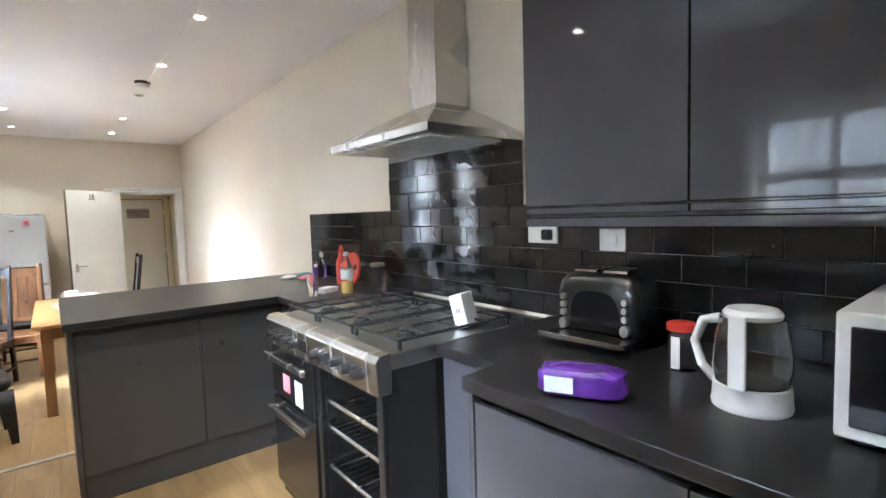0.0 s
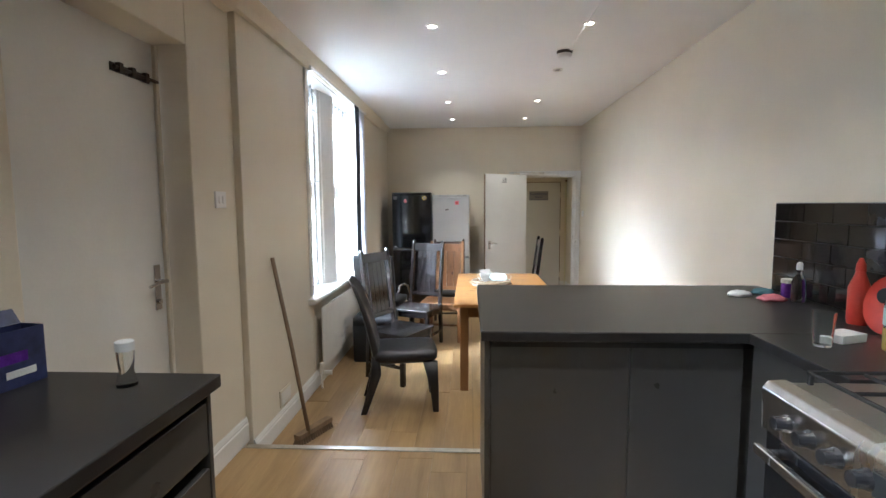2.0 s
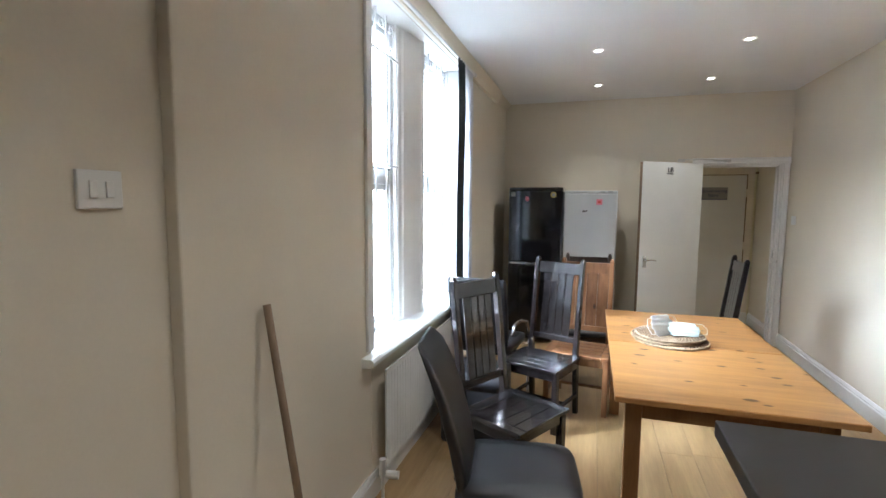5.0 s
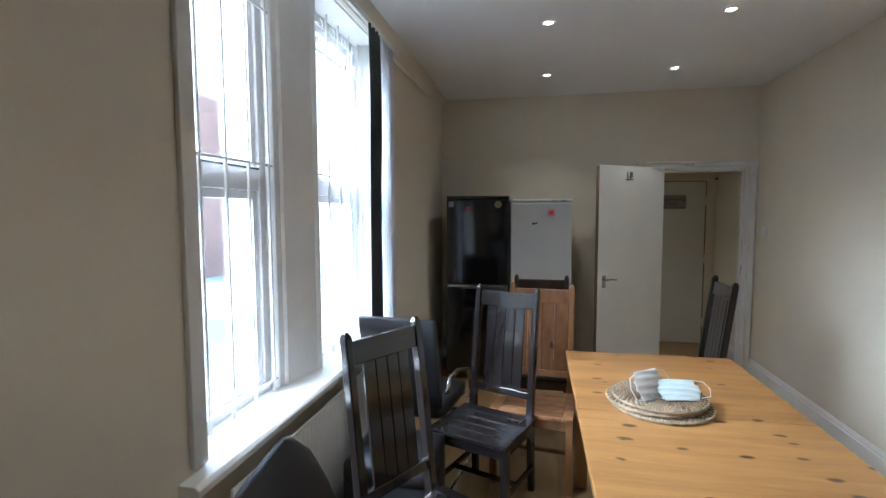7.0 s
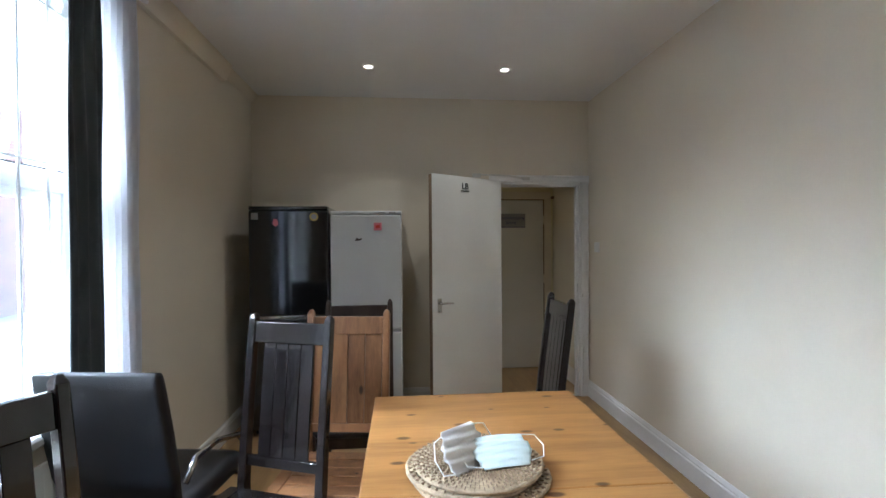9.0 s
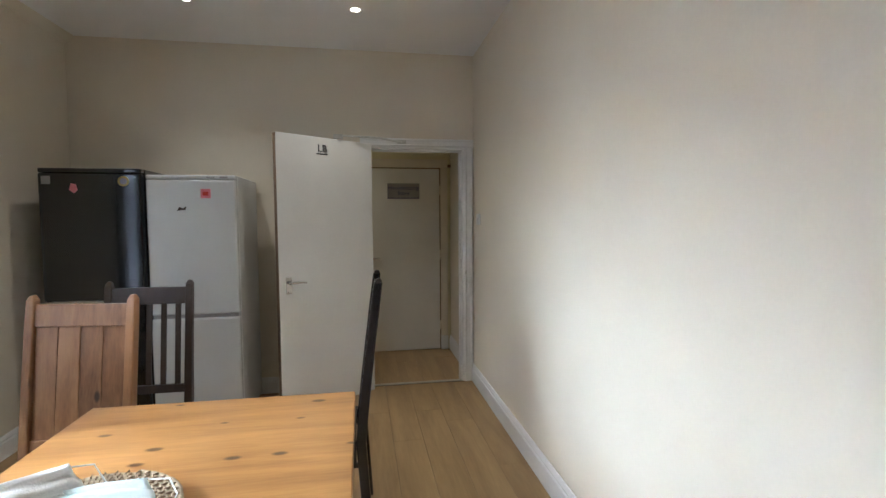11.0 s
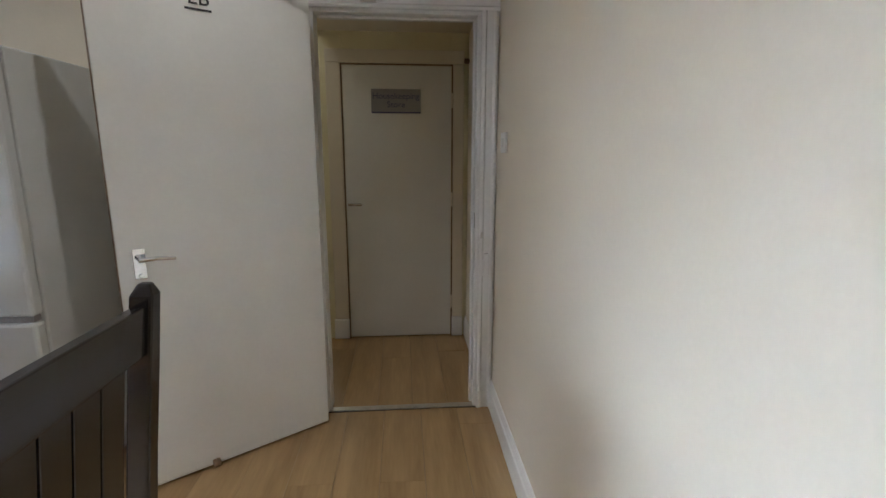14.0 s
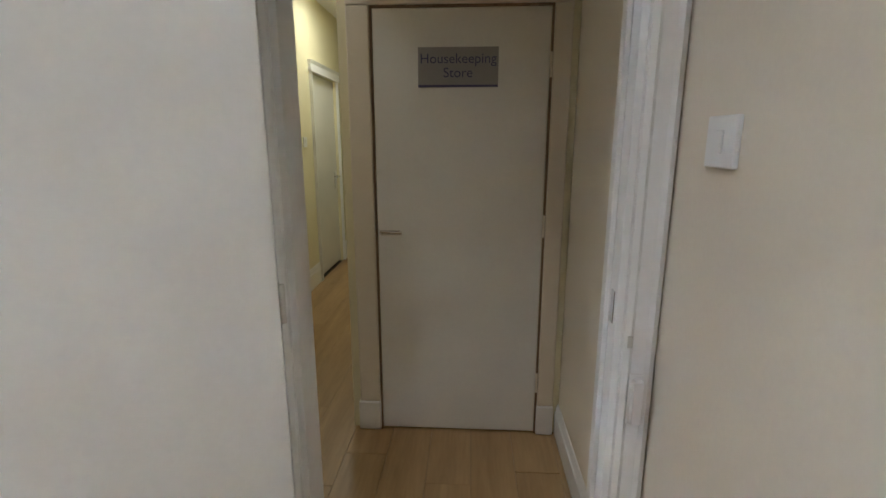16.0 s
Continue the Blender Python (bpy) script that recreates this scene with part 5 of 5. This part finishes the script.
# ---- chairs ----
def slat_chair(name, label, m, wood_m, seat_m, style, w=0.40, h=1.155, group=""):
    """Wooden chair that faces local -y: plank seat, tall back between two eared posts."""
    e = thing(name, label, "chair", m, group)
    d, sz, rec = 0.42, 0.45, 0.085
    yb = 0.19

    def lean(z):
        return yb + (0 if z < sz else rec * ((z - sz) / (h - sz)) ** 1.1)
    for s in (-1, 1):
        bm = bmesh.new()
        x = s * (w / 2 - 0.02)
        zs = [0, 0.22, sz, 0.65, 0.85, 1.02, h - 0.02, h]
        hw = [0.017, 0.018, 0.019, 0.018, 0.017, 0.017, 0.016, 0.008]
        rings = []
        for z, q in zip(zs, hw):
            y = lean(z) + (0.03 * (1 - z / sz) if z < sz else 0)
            rings.append([bm.verts.new((x + a * q, y + b * q * 1.15, z)) for a, b in ((-1, -1), (1, -1), (1, 1), (-1, 1))])
        for u, v in zip(rings, rings[1:]):
            for k in range(4):
                bm.faces.new((u[k], u[(k + 1) % 4], v[(k + 1) % 4], v[k]))
        bm.faces.new(rings[0])
        bm.faces.new(rings[-1])
        finish("post", bm, wood_m, e, bevel=0.005)
        box("front_leg", (s * (w / 2 + 0.005) - 0.02, -d / 2 - 0.005, 0), (s * (w / 2 + 0.005) + 0.02, -d / 2 + 0.035, sz - 0.025), wood_m, e, 0.004)
        box("side_rail", (s * (w / 2 - 0.005) - 0.011, -d / 2 + 0.036, sz - 0.085), (s * (w / 2 - 0.005) + 0.011, yb - 0.02, sz - 0.026), wood_m, e, 0.002)
        box("stretcher", (s * (w / 2 - 0.008) - 0.009, -d / 2 + 0.036, 0.14), (s * (w / 2 - 0.008) + 0.009, yb - 0.002, 0.165), wood_m, e, 0.002)
    box("front_rail", (-w / 2 + 0.016, -d / 2 + 0.004, sz - 0.085), (w / 2 - 0.016, -d / 2 + 0.026, sz - 0.026), wood_m, e, 0.002)
    box("cross_stretcher", (-w / 2 + 0.018, -0.03, 0.142), (w / 2 - 0.018, -0.008, 0.163), wood_m, e, 0.002)
    iw = w / 2 - 0.04
    if seat_m is None:
        ws = w + 0.05
        fr = 0.055
        boxes("seat_frame", [((-ws / 2, -d / 2 - 0.025, sz - 0.025), (-ws / 2 + fr, yb - 0.022, sz)), ((ws / 2 - fr, -d / 2 - 0.025, sz - 0.025), (ws / 2, yb - 0.022, sz))], wood_m, e, 0.004)
        n = 5
        y0, y1 = -d / 2 - 0.025, yb - 0.022
        for i in range(n):
            a, b = y0 + (y1 - y0) * i / n, y0 + (y1 - y0) * (i + 1) / n
            box("seat_slat", (-ws / 2 + fr + 0.002, a + 0.002, sz - 0.022), (ws / 2 - fr - 0.002, b - 0.002, sz), wood_m, e, 0.003)
    else:
        loft("seat_cushion", [((0, -0.02, sz - 0.025), w / 2 + 0.005, d / 2 - 0.01, 0), ((0, -0.02, sz), w / 2 + 0.02, d / 2, 0), ((0, -0.02, sz + 0.02), w / 2, d / 2 - 0.02, 0), ((0, -0.02, sz + 0.028), w / 2 - 0.08, d / 2 - 0.1, 0)], seat_m, e, 28, 6)

    def rail(nm, z0, z1, t=0.011):
        bm = bmesh.new()
        vs = [[(-iw - 0.003, lean(z) - t, z), (iw + 0.003, lean(z) - t, z), (iw + 0.003, lean(z) + t, z), (-iw - 0.003, lean(z) + t, z)] for z in (z0, z1)]
        r = [[bm.verts.new(p) for p in q] for q in vs]
        for k in range(4):
            bm.faces.new((r[0][k], r[0][(k + 1) % 4], r[1][(k + 1) % 4], r[1][k]))
        bm.faces.new(r[0])
        bm.faces.new(r[1])
        finish(nm, bm, wood_m, e, bevel=0.003)

    def slat(x0, x1, z0, z1, t=0.006):
        bm = bmesh.new()
        zs = [z0 + (z1 - z0) * k / 4 for k in range(5)]
        r = [[bm.verts.new(p) for p in ((x0, lean(z) - t, z), (x1, lean(z) - t, z), (x1, lean(z) + t, z), (x0, lean(z) + t, z))] for z in zs]
        for u, v in zip(r, r[1:]):
            for k in range(4):
                bm.faces.new((u[k], u[(k + 1) % 4], v[(k + 1) % 4], v[k]))
        bm.faces.new(r[0])
        bm.faces.new(r[-1])
        finish("back_slat", bm, wood_m, e, bevel=0.002)
    top = h - 0.035
    rail("top_rail", top - 0.085, top)
    rail("lower_rail", sz + 0.085, sz + 0.125)
    if style == "panel":
        pw = iw * 2 * 0.74
        for i in range(4):
            a = -pw / 2 + pw * i / 4
            slat(a + 0.0015, a + pw / 4 - 0.0015, sz + 0.1255, top - 0.0855)
    elif style == "full":
        for i in range(4):
            a = -iw + 2 * iw * i / 4
            slat(a + 0.001, a + 2 * iw / 4 - 0.001, sz + 0.1255, top - 0.0855)
    else:
        for i in range(5):
            c = -iw + 2 * iw * (i + 0.5) / 5
            slat(c - 0.013, c + 0.013, sz + 0.1255, top - 0.0855)
    return e


def chair_at(tx, ty, ang_deg, off=0.275):
    """The pose of a chair whose back's top is centred at (tx, ty)."""
    a = radians(ang_deg)
    return pose(tx + math.sin(a) * off, ty - math.cos(a) * off, 0, 0, 0, ang_deg)


G = "dark chairs round the table"
LAB = "dark stained wooden dining chair with a plank seat"
c1 = slat_chair("dining_chair", LAB, chair_at(0.91, 6.495, -21), M_DARKWOOD, None, "panel", group=G)
copy_thing(c1, chair_at(0.495, 5.44, 61))
copy_thing(c1, chair_at(2.255, 7.03, -91))
slat_chair("brown_dining_chair", "brown acacia dining chair with a solid plank back", chair_at(1.11, 6.865, -7.5), M_ACACIA, None, "full", w=0.42, h=1.12)
slat_chair("slatted_chair", "dark brown slatted chair with a black padded seat", chair_at(1.11, 7.47, 0), M_BROWNDARK, M_LEATHER, "slats", w=0.42, h=1.10)

# curved leather chair, facing local -y
lc = thing("leather_chair", "black leather dining chair with a curved back", "chair", pose(0.842, 4.70, 0, 0, 0, 99))
loft("backrest", [((0, 0.185, 0.40), 0.19, 0.028, -10), ((0, 0.20, 0.50), 0.20, 0.030, 4), ((0, 0.225, 0.62), 0.208, 0.030, 12), ((0, 0.26, 0.75), 0.212, 0.028, 14), ((0, 0.30, 0.87), 0.208, 0.026, 20),
                  ((0, 0.34, 0.96), 0.195, 0.024, 28), ((0, 0.365, 0.995), 0.17, 0.018, 35), ((0, 0.375, 1.01), 0.13, 0.008, 40)], M_LEATHER, lc, 26, 5)
loft("seat", [((0, -0.03, 0.385), 0.20, 0.22, 0), ((0, -0.03, 0.41), 0.222, 0.245, 0), ((0, -0.03, 0.445), 0.224, 0.247, 0), ((0, -0.03, 0.465), 0.21, 0.235, 0), ((0, -0.03, 0.475), 0.15, 0.17, 0)], M_LEATHER, lc, 32, 6)
for s in (-1, 1):
    loft("leg", [((s * 0.190, -0.255, 0.0), 0.018, 0.022, 0), ((s * 0.192, -0.243, 0.20), 0.022, 0.033, 0), ((s * 0.195, -0.215, 0.39), 0.026, 0.056, 0)], M_LEATHER, lc, 14, 6)
    loft("leg", [((s * 0.180, 0.285, 0.0), 0.018, 0.022, 0), ((s * 0.178, 0.235, 0.15), 0.022, 0.030, 0), ((s * 0.172, 0.190, 0.30), 0.026, 0.040, 0), ((s * 0.165, 0.19, 0.44), 0.028, 0.030, 0)], M_LEATHER, lc, 14, 6)

# armchair with chrome arms, facing local -y
ac = thing("leather_armchair", "black leather armchair with chrome arms", "armchair", pose(0.38, 6.47, 0, 0, 0, 172))
loft("backrest", [((0, 0.20, 0.50), 0.21, 0.03, 5), ((0, 0.235, 0.62), 0.222, 0.034, 10), ((0, 0.27, 0.78), 0.225, 0.034, 10), ((0, 0.305, 0.95), 0.222, 0.030, 12), ((0, 0.315, 1.0), 0.221, 0.026, 14), ((0, 0.312, 1.015), 0.215, 0.016, 14)], M_LEATHER, ac, 34, 12)
loft("seat", [((0, -0.05, 0.42), 0.21, 0.24, 0), ((0, -0.05, 0.44), 0.228, 0.26, 0), ((0, -0.05, 0.485), 0.228, 0.26, 0), ((0, -0.05, 0.50), 0.18, 0.21, 0)], M_LEATHER, ac, 30, 6)
for s in (-1, 1):
    x = s * 0.255
    tube("arm", [(x, 0.235, 0.60), (x, 0.17, 0.66), (x, 0.02, 0.665), (x, -0.16, 0.62), (x, -0.245, 0.52), (x, -0.25, 0.40), (x, -0.235, 0.012), (x, -0.10, 0.012), (x, 0.26, 0.012)], 0.012, M_CHROME, ac, 10)
    boxes("arm_bracket", [((min(x, s * 0.2), -0.03, 0.405), (max(x, s * 0.2), 0.0, 0.418))], M_CHROME, ac, 0.002)
tube("cross_bar", [(-0.255, 0.26, 0.012), (0.255, 0.26, 0.012)], 0.012, M_CHROME, ac)
tube("cross_bar", [(-0.255, -0.243, 0.411), (0.255, -0.243, 0.411)], 0.010, M_CHROME, ac)

ot = thing("ottoman", "black leather cube footstool by the radiator", "footstool", pose(0.42, 5.86, 0))
loft("cube", [((0, 0, 0.0), 0.20, 0.20, 0), ((0, 0, 0.02), 0.205, 0.205, 0), ((0, 0, 0.36), 0.208, 0.208, 0), ((0, 0, 0.375), 0.200, 0.200, 0), ((0, 0, 0.38), 0.208, 0.208, 0), ((0, 0, 0.44), 0.205, 0.205, 0), ((0, 0, 0.462), 0.17, 0.17, 0)], M_LEATHER, ot, 32, 10)

# ---- outside ----
structure(box("ground", (-400, -400, -0.45), (400, 400, -0.30), M_GROUND, bevel=0), "yard ground")
bw = structure(thing("brick_wall", "red brick wall of the house across the yard", ""))
box("mortar", (-5.9, -4, -0.3), (-5.41, 11.3, 2.9), M_MORTAR, bw, 0)
box("coping", (-5.95, -4, 2.9), (-5.36, 8.19, 2.98), M_MORTAR, bw, 0.01)
box("mortar", (-8.9, 14.6, -0.3), (-8.41, 20.5, 5.0), M_MORTAR, bw, 0)
box("mortar", (-5.9, 8.2, 2.901), (-5.41, 11.3, 4.6), M_MORTAR, bw, 0)
bm = bmesh.new()
for X, Y0, Y1, Z1 in ((-5.41, 4.0, 8.19, 2.9), (-5.41, 8.2, 11.3, 4.6), (-8.41, 14.6, 20.5, 5.0)):
    rows_n = int((Z1 + 0.3) / 0.075)
    for r_i in range(rows_n):
        z = -0.295 + r_i * 0.075
        y = Y0 + (0.1125 if r_i % 2 else 0.0)
        while y + 0.215 <= Y1:
            j = random.uniform(0, 0.005)
            add_box(bm, (X - 0.01, y, z), (X + 0.007 + j, y + 0.215, z + 0.065))
            y += 0.225
tagged(finish("brickwork", bm, M_BRICK, bw), kind="stuff")

gb = thing("garden_bench", "white metal garden bench with scrolled ends in the yard", "bench", pose(-4.62, 9.77, -0.30))
for i in range(4):
    box("seat_slat", (-0.20 + i * 0.11, -0.58, 0.395), (-0.115 + i * 0.11, 0.58, 0.415), M_WHITE, gb, 0.004)
for yy in (-0.59, 0.59):
    tube("end_frame", [(0.30, yy, 0.0), (0.22, yy, 0.20), (0.23, yy, 0.42), (0.27, yy, 0.56), (0.22, yy, 0.62), (0.16, yy, 0.58), (0.0, yy, 0.60), (-0.24, yy, 0.62)], 0.018, M_WHITE, gb, 8)
    tube("end_frame", [(-0.34, yy, 0.0), (-0.22, yy, 0.38), (-0.24, yy, 0.62)], 0.018, M_WHITE, gb, 8)
    tube("seat_bearer", [(0.225, yy, 0.385), (-0.22, yy, 0.385)], 0.014, M_WHITE, gb, 8)

# ---- pieces of wall and floor ----
backing = structure(boxes("splashback", [((XR - 0.005, YB + 0.01, CT + 0.0005), (XR - 0.0005, 3.83, 1.558)), ((XR - 0.005, 1.512, 1.558), (XR - 0.0005, 2.62, 1.885))], M_GROUT, bevel=0), "black glazed brick-bond wall tiles")
me_tile = None
TW, THH, J = 0.20, 0.098, 0.0028


def tile_mesh(w):
    bm = bmesh.new()
    add_box(bm, (-0.0055, 0, 0), (0, w, THH - J))
    bmesh.ops.bevel(bm, geom=[g for g in bm.edges if abs(g.verts[0].co.x + 0.0055) < 1e-6 and abs(g.verts[1].co.x + 0.0055) < 1e-6], offset=0.0015, segments=1, affect='EDGES')
    bmesh.ops.recalc_face_normals(bm, faces=bm.faces)
    me = bpy.data.meshes.new("tile")
    bm.to_mesh(me)
    bm.free()
    me.materials.append(M_TILE)
    return me


tile_cache = {}


def lay_tiles(y0, y1, zs, shift):
    for r_i, z in enumerate(zs):
        y = y0 - (TW / 2 if (r_i + shift) % 2 else 0)
        while y < y1 - 0.01:
            a, b = max(y, y0), min(y + TW - J, y1 - 0.001)
            w = round(b - a, 3)
            if w > 0.012:
                if w not in tile_cache:
                    tile_cache[w] = tile_mesh(w)
                o = new("tile", tile_cache[w])
                o.parent = backing
                o.location = (XR - 0.0052 - random.uniform(0, 0.0006), a, z)
            y += TW


rows_low = [CT + 0.002 + i * THH for i in range(5)]
lay_tiles(-0.6, 3.83, rows_low, 0)
lay_tiles(1.514, 2.618, [CT + 0.002 + i * THH for i in range(5, 8)], 1)


def planks(parent_name, x0, x1, y0, y1, z, pw, pl, seed, parent):
    rng = random.Random(seed)
    cache = {}
    x = x0
    while x < x1 - 0.01:
        w = round(min(pw, x1 - x) - 0.0012, 4)
        y = y0 - rng.uniform(0, pl)
        while y < y1:
            a, b = max(y, y0), min(y + pl, y1)
            ln = round(b - a - 0.0012, 2)
            if ln > 0.03:
                key = (w, ln)
                if key not in cache:
                    bm = bmesh.new()
                    add_box(bm, (0, 0, -0.0115), (w, ln if ln < b - a else b - a - 0.0006, 0))
                    bmesh.ops.bevel(bm, geom=[g for g in bm.edges if g.verts[0].co.z > -1e-6 and g.verts[1].co.z > -1e-6], offset=0.0008, segments=1, affect='EDGES')
                    bmesh.ops.recalc_face_normals(bm, faces=bm.faces)
                    me = bpy.data.meshes.new("plank")
                    bm.to_mesh(me)
                    bm.free()
                    me.materials.append(M_OAK)
                    cache[key] = me
                o = new("plank", cache[key])
                o.parent = parent
                o.location = (x, a, z)
            y += pl
        x += pw


planks("dining", XL, XE, 3.726, YF - 0.011, 0.0, 0.192, 1.28, 3, bpy.data.objects["floor_dining"])
planks("kitchen", XK, XR, YB, 3.69, KF, 0.192, 1.28, 5, bpy.data.objects["floor_kitchen"])
planks("hall", 1.17, XR + 0.03, YF + 0.031, 15.0, -0.001, 0.192, 1.28, 7, bpy.data.objects["floor_hall"])
